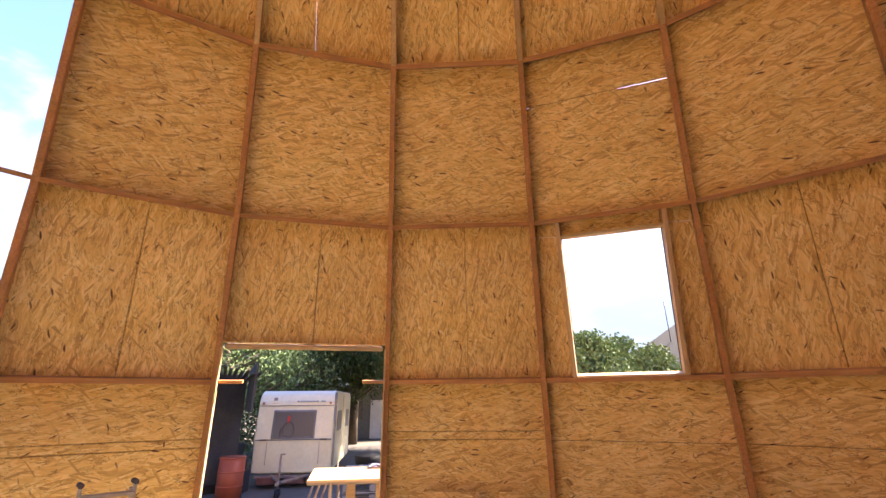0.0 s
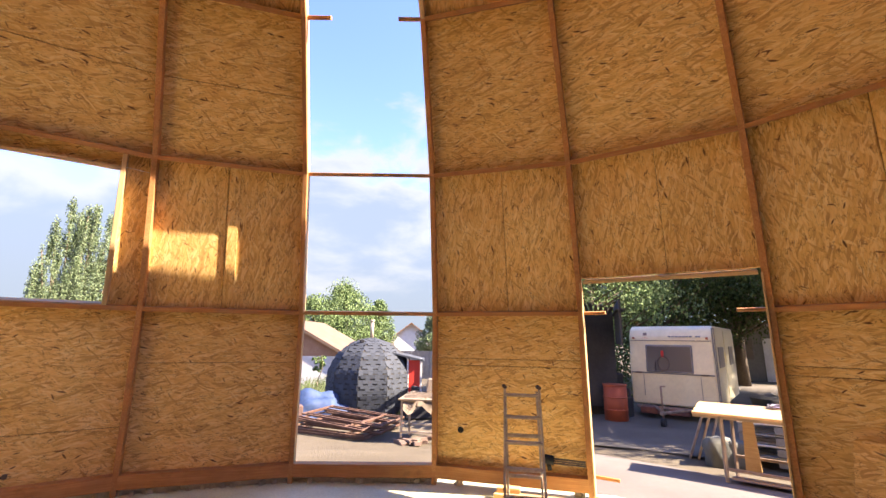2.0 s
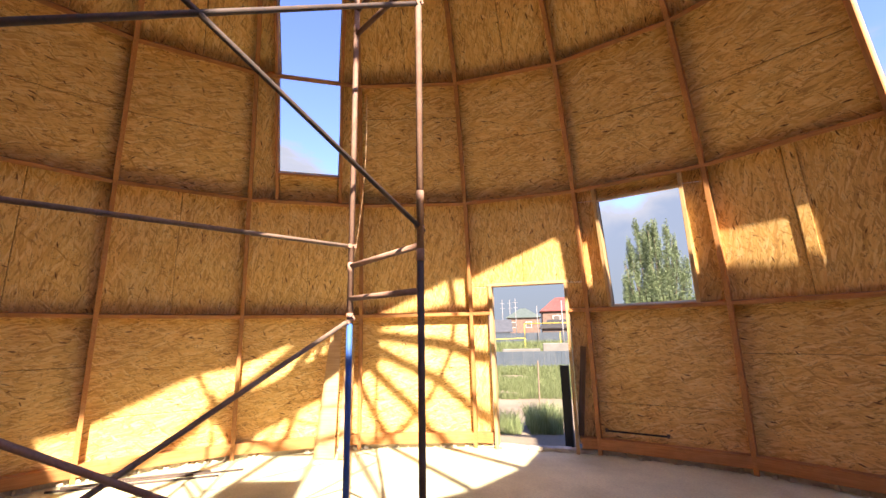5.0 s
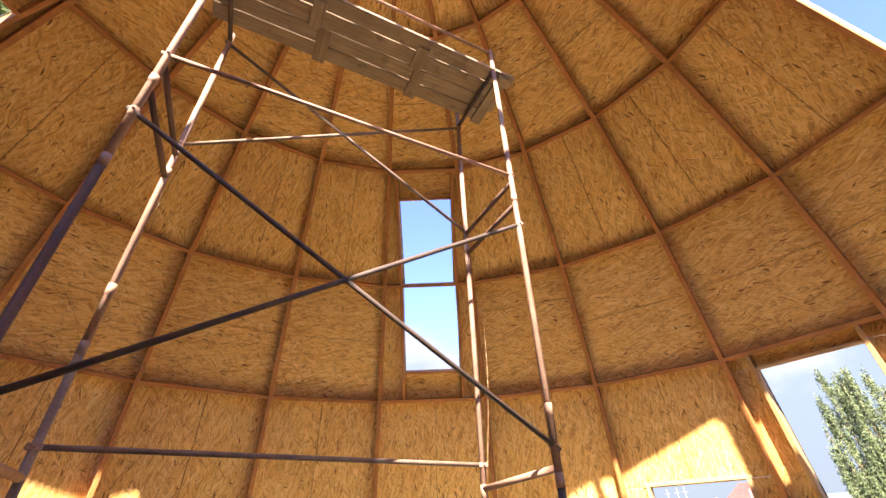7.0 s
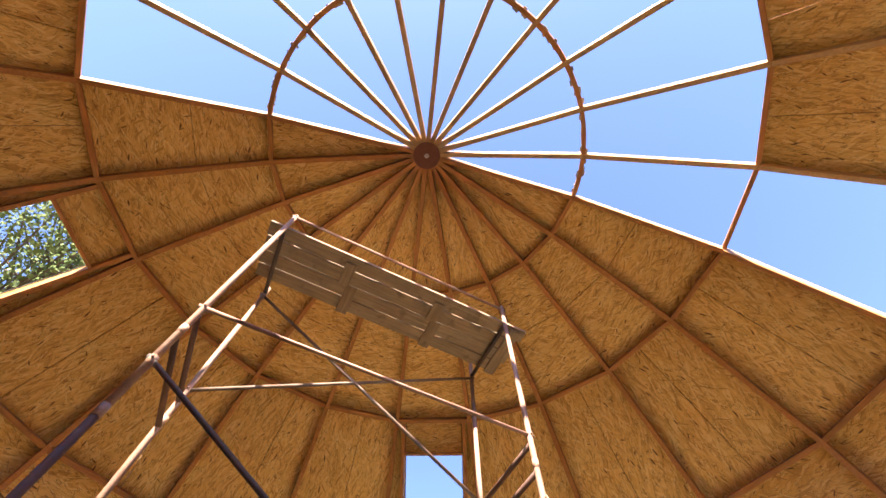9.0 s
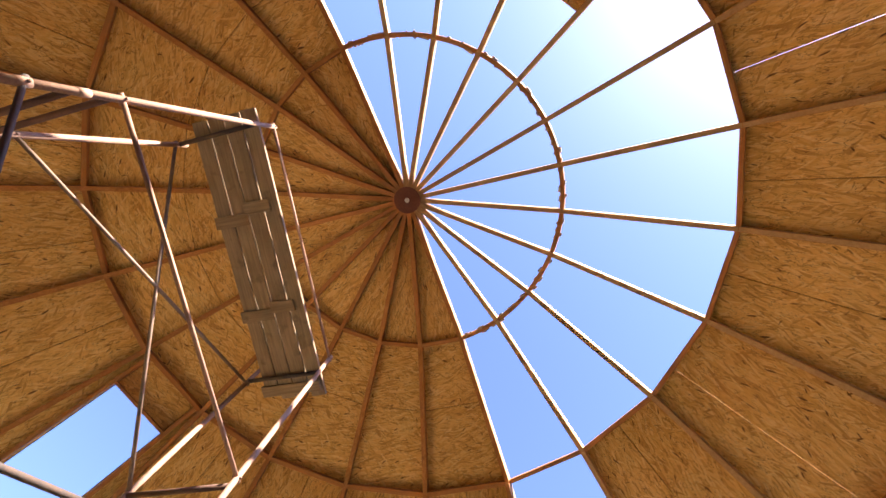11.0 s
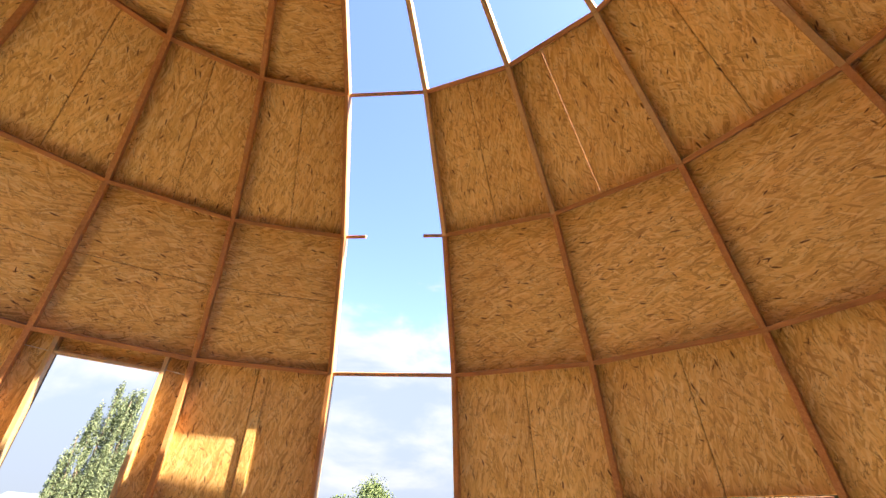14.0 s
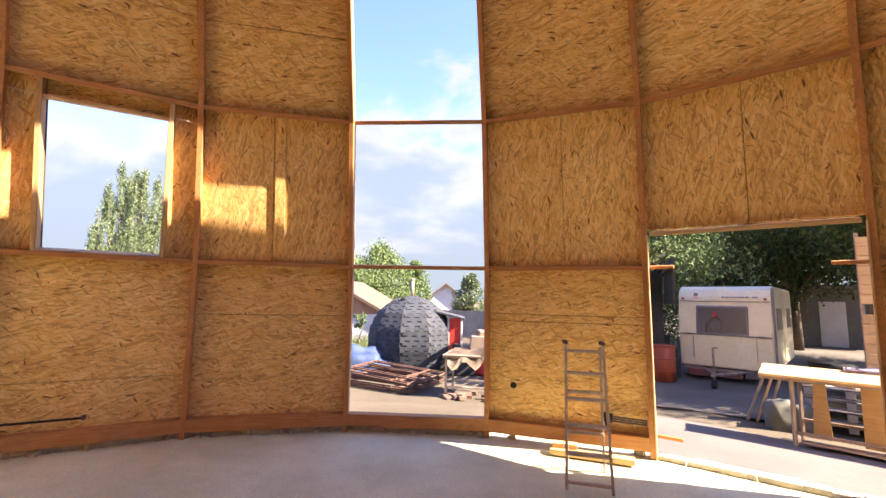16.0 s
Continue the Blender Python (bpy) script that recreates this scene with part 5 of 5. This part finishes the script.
ROWS = 20
bm = bmesh.new()
box(bm, (1, 1, 1), taper=(1, 1))
tab = to_mesh("shingle", bm, SHINGLE)
rnd = random.Random(21)
cnt = 0
rest = bmesh.new()
for row in range(ROWS):
    t0, t1 = row / ROWS * 0.97, (row + 1.25) / ROWS * 0.97
    (r0, z0), (r1, z1) = along_profile(min(1, t0)), along_profile(min(1, t1))
    for s in range(SIDES):
        a0, a1 = 2 * math.pi * s / SIDES, 2 * math.pi * (s + 1) / SIDES
        mid = (a0 + a1) / 2
        if not 185 < math.degrees(mid) % 360 < 322:
            continue
        P = lambda rr, a, z: Vector((rr * math.cos(a), rr * math.sin(a), z))
        A0, B0, A1, B1 = P(r0, a0, z0), P(r0, a1, z0), P(r1, a0, z1), P(r1, a1, z1)
        wid = (B0 - A0).length
        k = max(2, round(wid / 0.13))
        for q in range(k):
            sh_ = 0.5 * (row % 2) / k
            u0, u1 = min(1, q / k + sh_), min(1, (q + 0.985) / k + sh_)
            if u1 - u0 < 0.02:
                continue
            um = (u0 + u1) / 2
            short = (q + row) % 2       # every other tab ends higher and shows the dark felt
            lo_ = A0.lerp(B0, um).lerp(A1.lerp(B1, um), 0.42 if short else 0.0)
            p = (lo_ + A1.lerp(B1, um)) / 2
            x = (B0 - A0).normalized()
            y = (A1.lerp(B1, 0.5) - A0.lerp(B0, 0.5)).normalized()
            n = x.cross(y)
            if n.dot(Vector((p.x, p.y, 0.2))) < 0:
                n = -n
            q4 = Matrix((x * wid * (u1 - u0), y * (A1.lerp(B1, um) - lo_).length, n * 0.012)).transposed().to_4x4()
            q4.translation = p + n * (0.012 + 0.004 * rnd.random())
            if cnt < 300:
                ob = new("shingle", tab)
                ob.parent = shell
                ob.matrix_local = q4
            else:
                box(rest, (1, 1, 1), q4)
            cnt += 1
tagged(part("shingle_field", rest, SHINGLE, shell), kind="stuff")
bm = bmesh.new()
tube(bm, (0, 0, 1.9), (0, 0, 2.42), 0.048, 14)
tube(bm, (0, 0, 2.40), (0, 0, 2.46), 0.064, 14)
part("chimney", bm, ALU, gd, "shiny metal flue")
bm = bmesh.new()
box(bm, (0.12, 0.12, 0.1), at=(-0.28, -0.42, 1.86))
part("vent", bm, BLACK, gd, bevel=0.02)
PO = pose(0, 0, 0, 0, 0, -12)
bm = bmesh.new()
box(bm, (1.0, 1.0, 0.05), PO @ pose(1.02, -0.05, 1.47, 0, 12, 0))
part("porch_roof", bm, SHINGLE, gd, bevel=0.005)
bm = bmesh.new()
box(bm, (0.30, 0.03, 1.25), PO @ pose(1.26, -0.42, 0.74))
part("door", bm, RED, gd, "red painted door", 0.004)
for x in (1.08, 1.44):
    bm = bmesh.new()
    box(bm, (0.05, 0.06, 1.42), PO @ pose(x, -0.44, 0.70))
    part("porch_post", bm, WHITE, gd, "white painted post", 0.004)
bm = bmesh.new()
box(bm, (0.03, 0.9, 1.35), PO @ pose(1.06, 0.0, 0.72))
part("porch_side", bm, DARKTIN, gd)

# pile of welded frames
RUSTBAR = rough_material("rusted_bar", (0.085, 0.042, 0.028), (0.15, 0.085, 0.06), (0.05, 0.03, 0.025), scale=5.0, rough=0.75, fine=60.0)
pile = thing("steel_frame_pile", "pile of rusty welded steel frames lying on the ground", "steel frames", m=pose(-1.0, 9.75, GZ, 0, 0, -22))
rnd = random.Random(4)
for q in range(6):
    o = Vector((rnd.uniform(-.12, .12), rnd.uniform(-.1, .1), 0.03 + q * 0.05))
    rt = Matrix.Translation(o) @ Matrix.Rotation(radians(rnd.uniform(-6, 6)), 4, "Z") @ Matrix.Rotation(radians(0.9 * q), 4, "Y")
    bm = bmesh.new()
    for y in (-0.55, -0.43, 0.41, 0.53):
        box(bm, (1.75, 0.032, 0.032), rt, at=(0, y, 0))
    for x in (-0.85, 0.45, 0.85):
        box(bm, (0.032, 1.1, 0.032), rt, at=(x, 0, 0.003))
    part("steel_frame", bm, RUSTBAR, pile, bevel=0.004)
# steel table with a cloth
mt_ = thing("steel_trestle", "thin steel trestle table in the yard", "table", m=pose(0.62, 8.9, GZ, 0, 0, -8))
for x in (-0.42, 0.42):
    for y in (-0.3, 0.42):
        bm = bmesh.new()
        box(bm, (0.035, 0.035, 0.74), at=(x, y, 0.37))
        part("leg", bm, ALU, mt_)
for y in (-0.3, 0.42):
    for z in (0.2, 0.72):
        bm = bmesh.new()
        box(bm, (0.84, 0.03, 0.03), at=(0, y, z))
        part("rail", bm, ALU, mt_)
bm = bmesh.new()
box(bm, (0.95, 0.85, 0.03), at=(0, 0.06, 0.755))
part("top", bm, GREYWOOD, mt_, bevel=0.004)
CANVAS = rough_material("canvas", (0.19, 0.14, 0.10), (0.26, 0.205, 0.155), rough=0.95, fine=90.0)
bm = bmesh.new()
rnd = random.Random(9)
gv = []
for a in range(12):
    row = []
    for b in range(9):
        x, y = -0.38 + a * 0.085, -0.36 + b * 0.1
        z = 0.80 + 0.04 * rnd.random() + max(0, x - 0.1) * 0.5
        if b < 2:
            z -= (2 - b) * (0.12 + 0.04 * math.sin(a * 1.3))
        row.append(bm.verts.new((x, y if b > 1 else -0.36 - 0.02 * rnd.random(), z)))
    gv.append(row)
for a in range(11):
    for b in range(8):
        f = bm.faces.new((gv[a][b], gv[a + 1][b], gv[a + 1][b + 1], gv[a][b + 1]))
        f.smooth = True
bmesh.ops.solidify(bm, geom=bm.faces[:], thickness=0.012)
tagged(part("canvas_sheet", bm, CANVAS, m=mt_.matrix_world), "crumpled beige canvas thrown over the trestle", "canvas")
for q, (x, y, z, sx, sy, sz, mt) in enumerate(((0.75, 9.3, 0.62, 0.35, 0.3, 0.3, CANVAS), (0.35, 11.2, 0.3, 0.7, 0.4, 0.35, BLACK), (0.2, 11.5, 0.55, 0.3, 0.3, 0.5, DARKTIN), (0.95, 11.4, 0.25, 0.5, 0.4, 0.5, RED))):
    bm = bmesh.new()
    box(bm, (sx, sy, sz), taper=(0.8, 0.85))
    box(bm, (sx * 0.5, sy * 0.6, sz * 0.5), pose(sx * 0.2, 0, sz * 0.6, 8, 4, 20))
    tagged(part("yard_clutter", bm, mt, m=pose(x, y, z if q == 0 else GZ + sz / 2, 0, 0, 17 * q), bevel=0.02), "odd box stored near the garden hut", "clutter", "clutter near the hut")
# bricks
rnd = random.Random(12)
BRICK = rough_material("old_brick", (0.13, 0.085, 0.065), (0.19, 0.13, 0.10), rough=0.9, fine=50.0)
for q in range(11):
    x, y = rnd.uniform(0.1, 1.0), rnd.uniform(8.3, 8.8)
    bm = bmesh.new()
    box(bm, (0.24, 0.115, 0.065))
    tagged(part("brick", bm, BRICK, m=pose(x, y, GZ + 0.04 + 0.03 * (q % 3), rnd.uniform(-6, 6), rnd.uniform(-6, 6), rnd.uniform(0, 180)), bevel=0.006), "loose dusty brick lying on the ground", "brick", "loose bricks")
# blue tarpaulin heap
TARP = rough_material("blue_tarpaulin", (0.010, 0.028, 0.09), (0.04, 0.072, 0.15), (0.05, 0.068, 0.11), scale=3.0, rough=0.7, fine=20.0)
bm = bmesh.new()
bmesh.ops.create_icosphere(bm, subdivisions=4, radius=1.0)
for v in bm.verts:
    n = noise.noise(v.co * 2.3) * 0.18 + noise.noise(v.co * 6) * 0.06
    v.co = Vector((v.co.x * 0.85, v.co.y * 0.55, max(0, v.co.z) * 0.6)) * (1 + 1.4 * n)
for f in bm.faces:
    f.smooth = True
tagged(part("covered_woodpile", bm, TARP, m=pose(-2.15, 11.2, GZ - 0.02, 0, 0, 10)), "stack covered with a faded blue tarpaulin", "tarpaulin")

bm = bmesh.new()
box(bm, (0.42, 0.3, 0.34), at=(0, 0, 0.17), taper=(0.96, 0.96))
tagged(part("masonry_block", bm, rough_material("pink_masonry", (0.10, 0.062, 0.05), (0.14, 0.09, 0.075), rough=0.9, fine=40.0), m=pose(-2.42, 10.62, GZ, 0, 0, 25), bevel=0.012), "pinkish masonry block standing beside a steel frame pile", "block")
tree("sapling", Vector((-3.1, 15.0, GZ)), 1.4, (0.22, 0.22), LEAF_A, 52, "thin young tree planted before the barn", 16, 50, 0.04, 0.025, low=0.55)

# barn, far house, fence
TILE = rough_material("beige_roofing", (0.135, 0.088, 0.062), (0.175, 0.118, 0.086), rough=0.95, fine=12.0)
GABLE = rough_material("brown_gable", (0.17, 0.085, 0.05), (0.24, 0.13, 0.08), rough=0.85, fine=20.0)


def house(name, label, base, turn, lx, ly, h, rise, wall_m, roof_m, gable_m=None, windows=(), hip=0.0, over=0.35):
    ob = thing(name, label, "house", m=Matrix.Translation(base) @ Matrix.Rotation(radians(turn), 4, "Z"))
    bm = bmesh.new()
    box(bm, (lx, ly, h), at=(0, 0, h / 2))
    part("wall", bm, wall_m, ob)
    if gable_m:
        for s in (-1, 1):
            bm = bmesh.new()
            v = [bm.verts.new(p) for p in ((s * lx / 2, -ly / 2, h), (s * lx / 2, ly / 2, h), (s * lx / 2, 0, h + rise), (s * (lx / 2 - 0.1), -ly / 2, h), (s * (lx / 2 - 0.1), ly / 2, h), (s * (lx / 2 - 0.1), 0, h + rise))]
            for f in ((0, 1, 2), (3, 5, 4), (0, 3, 4, 1), (1, 4, 5, 2), (2, 5, 3, 0)):
                bm.faces.new([v[i] for i in f])
            part("gable", bm, gable_m, ob)
    bm = bmesh.new()
    x0, y0 = lx / 2 + over, ly / 2 + over
    xr = x0 - hip
    dz = -over * rise / (ly / 2)
    lo = [bm.verts.new((sx * x0, sy * y0, h + dz)) for sx, sy in ((-1, -1), (1, -1), (1, 1), (-1, 1))]
    hi = [bm.verts.new((sx * x0, sy * y0, h + dz + 0.12)) for sx, sy in ((-1, -1), (1, -1), (1, 1), (-1, 1))]
    rl, rh = [bm.verts.new((s * xr, 0, h + rise)) for s in (-1, 1)], [bm.verts.new((s * xr, 0, h + rise + 0.12)) for s in (-1, 1)]
    for a, b in (((lo, rl), 1), ((hi, rh), -1)):
        q, r_ = a
        for f in ((q[0], q[1], r_[1], r_[0]), (q[2], q[3], r_[0], r_[1])):
            bm.faces.new(f)
        if hip:
            bm.faces.new((q[1], q[2], r_[1]))
            bm.faces.new((q[3], q[0], r_[0]))
    for i in range(4):
        j = (i + 1) % 4
        if hip or i in (0, 2):
            bm.faces.new((lo[i], lo[j], hi[j], hi[i]))
    if not hip:
        for s, (i, j) in ((1, (1, 2)), (0, (3, 0))):
            bm.faces.new((lo[i], rl[s], rh[s], hi[i]))
            bm.faces.new((rl[s], lo[j], hi[j], rh[s]))
    part("roof", bm, roof_m, ob)
    for x, z, ww, hh in windows:
        bm = bmesh.new()
        box(bm, (ww + 0.16, 0.08, hh + 0.16), at=(x, -ly / 2, z))
        w = part("window", bm, WHITE, ob)
        bm = bmesh.new()
        box(bm, (ww, 0.04, hh), at=(x, -ly / 2 - 0.04, z))
        part("pane", bm, GLASS, w)
    return ob


BARNGABLE = rough_material("brown_boarding", (0.30, 0.16, 0.095), (0.40, 0.23, 0.14), rough=0.85, fine=20.0)
FARROOF = rough_material("far_grey_roofing", (0.055, 0.062, 0.072), (0.075, 0.083, 0.095), rough=0.8, fine=8.0)
house("barn", "low barn with a pale beige roof and brown gable", polar(106.3, 19.5, GZ), 89, 5.0, 4.6, 1.15, 1.25, WHITE, TILE, BARNGABLE, over=0.14)
house("house", "white house with a red-brown roof beyond the fence", polar(93.3, 42, GZ), 94, 4.2, 3.0, 2.0, 1.15, WHITE, GABLE, WHITE, ())
house("house", "house with a green hipped roof and brick walls", polar(146.2, 92, GZ), 56, 6.4, 6.0, 5.2, 1.75, BRICK, rough_material("green_roofing", (0.06, 0.085, 0.075), (0.09, 0.115, 0.105), rough=0.7, fine=8.0), None, ((-2, 3.6, 1.0, 1.0), (1, 3.6, 1.0, 1.0)), 3.0)
house("house", "tall brick house with a red tiled roof", polar(141.4, 72, GZ), 56, 6.2, 6, 5.4, 2.0, BRICK, rough_material("faded_red_tiles", (0.16, 0.045, 0.04), (0.22, 0.07, 0.06), rough=0.8, fine=8.0), None, ((-1, 4.0, 1.0, 0.9),), 2.6)
house("house", "pale house with a grey roof behind the grass", polar(151.2, 58, GZ), 60, 6, 5, 2.2, 1.4, FARROOF, FARROOF, FARROOF)
house("house", "house with a dark hipped roof behind the bushes", polar(9.0, 17.0, GZ), -78, 6, 5.0, 2.9, 1.5, GABLE, rough_material("tarred_roof", (0.007, 0.006, 0.006), (0.012, 0.010, 0.010), rough=0.95), None, (), 2.0, 0.5)
house("green_roof_house", "far house with a pale green roof beside the poplar", polar(134.4, 58, GZ), 40, 7, 6, 3.0, 1.9, FARWALL, rough_material("pale_green_roofing", (0.10, 0.14, 0.115), (0.14, 0.18, 0.15), rough=0.7, fine=8.0), None, (), 2.0)
house("carport", "open carport with a dark rounded roof before a brick house", polar(141.8, 60, GZ), 56, 4.6, 3.4, 2.6, 0.9, DARKPIPE, DARKTIN, None, (), 1.2)
for q, (az, d, ln, hh) in enumerate(((150.5, 25.6, 3.2, 0.75), (147.2, 25.4, 2.2, 0.95), (142.6, 25.6, 1.6, 1.25))):
    bm = bmesh.new()
    box(bm, (0.5, ln, hh), at=(0, 0, hh / 2), taper=(0.94, 0.98))
    tagged(part("concrete_block", bm, FARWALL, m=Matrix.Translation(polar(az, d, GZ)) @ Matrix.Rotation(radians(az), 4, "Z"), bevel=0.03), "pale concrete slab standing behind the sheet fence", "concrete block", "blocks by the fence")
tagged(pipe("roof_aerial", polar(15.6, 15.5, 3.2), polar(15.6, 15.5, 4.6), 0.014, DARKPIPE, None), "thin dark aerial mast above the roof", "aerial")

FENCEM = rough_material("galvanised_sheet", (0.058, 0.08, 0.10), (0.085, 0.107, 0.125), scale=1.2, rough=0.45, fine=10.0, metal=0.2)


def sheet_fence(a, b, h, n, label, mat):
    ob = thing("fence", label, "fence")
    a, b = Vector(a), Vector(b)
    for q in range(n):
        p0, p1 = a.lerp(b, q / n), a.lerp(b, (q + 0.985) / n)
        bm = bmesh.new()
        ln = (p1 - p0).length
        for s in range(5):
            box(bm, (ln / 5 * 0.96, 0.02 + 0.03 * (s % 2), h), at=(-ln / 2 + ln * (s + 0.5) / 5, 0, 0))
        part("panel", bm, mat, ob, m=bar_matrix(p0 + Vector((0, 0, h / 2)), p1 + Vector((0, 0, h / 2))))
    return ob


sheet_fence(polar(158, 24, GZ), polar(139, 24.5, GZ), 0.85, 14, "pale blue-grey corrugated sheet fence across the field", FENCEM)
sheet_fence(polar(95.5, 21, GZ), polar(85, 20, GZ), 1.25, 8, "dark grey sheet fence behind the garden hut", GREYTRIM)
sheet_fence(polar(162, 46, GZ), polar(138, 46, GZ), 1.9, 20, "light blue sheet fence far across the field", FENCEM)
YELLOW = rough_material("yellow_gas_paint", (0.55, 0.42, 0.04), (0.68, 0.54, 0.07), rough=0.5, fine=20.0)
gp = thing("gas_pipe", "yellow gas pipe raised on posts", "gas pipe")
a, b = polar(158, 33, 0), polar(146.5, 31, 0)
pipe("run", (a.x, a.y, 1.05), (b.x, b.y, 1.2), 0.028, YELLOW, gp)
c = polar(146.5, 31, 0)
e = polar(138, 30, 0)
pipe("run", (c.x, c.y, 1.2), (c.x, c.y, 2.2), 0.028, YELLOW, gp)
pipe("run", (c.x, c.y, 2.2), (e.x, e.y, 2.2), 0.028, YELLOW, gp)
for az in (155, 150.5, 146.5, 142):
    p = polar(az, 31, 0)
    pipe("post", (p.x, p.y, GZ), (p.x, p.y, 1.6), 0.025, YELLOW, gp)
for az, d, h in ((148.9, 90, 8.8), (147.9, 95, 9.2), (147.2, 80, 8.2), (144.6, 45, 4.6), (141.6, 30, 4.0)):
    p = polar(az, d, GZ)
    po = thing("utility_pole", "grey utility pole with crossarms far off", "pole", m=Matrix.Translation(p))
    bm = bmesh.new()
    tube(bm, (0, 0, 0), (0, 0, h), 0.09 if d > 50 else 0.05, 8, 0.06 if d > 50 else 0.04)
    part("shaft", bm, GREYTRIM, po)
    if d > 50:
        for z in (0.8, 0.92):
            bm = bmesh.new()
            box(bm, (0.07, 1.1, 0.07), at=(0, 0, h * z))
            part("crossarm", bm, GREYTRIM, po)
tagged(bar("rusty_post", (-6.45, 5.35, GZ), (-6.43, 5.36, 0.98), 0.022, 0.022, BROWNPIPE, None), "thin rusty post standing in the grass", "post")


def grass(name, az0, az1, d0, d1, count, h, label, seed, mat=GRASSMAT):
    rnd = random.Random(seed)
    vs, fs = [], []
    for _ in range(count):
        az, d = rnd.uniform(az0, az1), rnd.uniform(d0, d1)
        p = polar(az, d)
        p.z = ground_z(p.x, p.y) - 0.02
        if noise.noise(Vector((p.x * 0.35, p.y * 0.35, seed))) < -0.45:
            continue
        hh = h * rnd.uniform(0.25, 1.2)
        a = rnd.uniform(0, 6.28)
        w = 0.0042 * (d / 8) ** 1.1
        sx, sy = math.cos(a) * w, math.sin(a) * w
        bx, by = rnd.uniform(-.55, .55) * hh, rnd.uniform(-.55, .55) * hh
        n = len(vs)
        mx, my, mz = p.x + bx * 0.36, p.y + by * 0.36, p.z + hh * 0.6
        vs += [(p.x - sx, p.y - sy, p.z), (p.x + sx, p.y + sy, p.z), (mx + sx * .8, my + sy * .8, mz), (mx - sx * .8, my - sy * .8, mz), (p.x + bx, p.y + by, p.z + hh)]
        fs += [(n, n + 1, n + 2, n + 3), (n + 3, n + 2, n + 4)]
    me = bpy.data.meshes.new(name)
    me.from_pydata(vs, [], fs)
    me.materials.append(mat)
    return tagged(new(name, me), label, "grass", kind="stuff")


grass("grass", 144.2, 148.3, 6.9, 8.9, 2600, 0.46, "tall green weeds growing outside the doorway", 1, WEEDMAT)
grass("grass", 149.6, 154.0, 6.9, 8.2, 2400, 0.36, "green weeds at the edge of the doorway", 2, WEEDMAT)
grass("grass", 136, 160, 12.2, 22.5, 52000, 0.30, "band of rough green grass before the fence", 3)
grass("grass", 136, 162, 26, 44, 26000, 1.15, "tall reeds and grass beyond the fence", 4)
grass("grass", 91, 99, 11.0, 13.5, 6000, 0.16, "short grass round the garden hut", 5)
grass("grass", 99, 107, 13, 18, 2200, 0.5, "tall pale weeds beside the barn", 6)
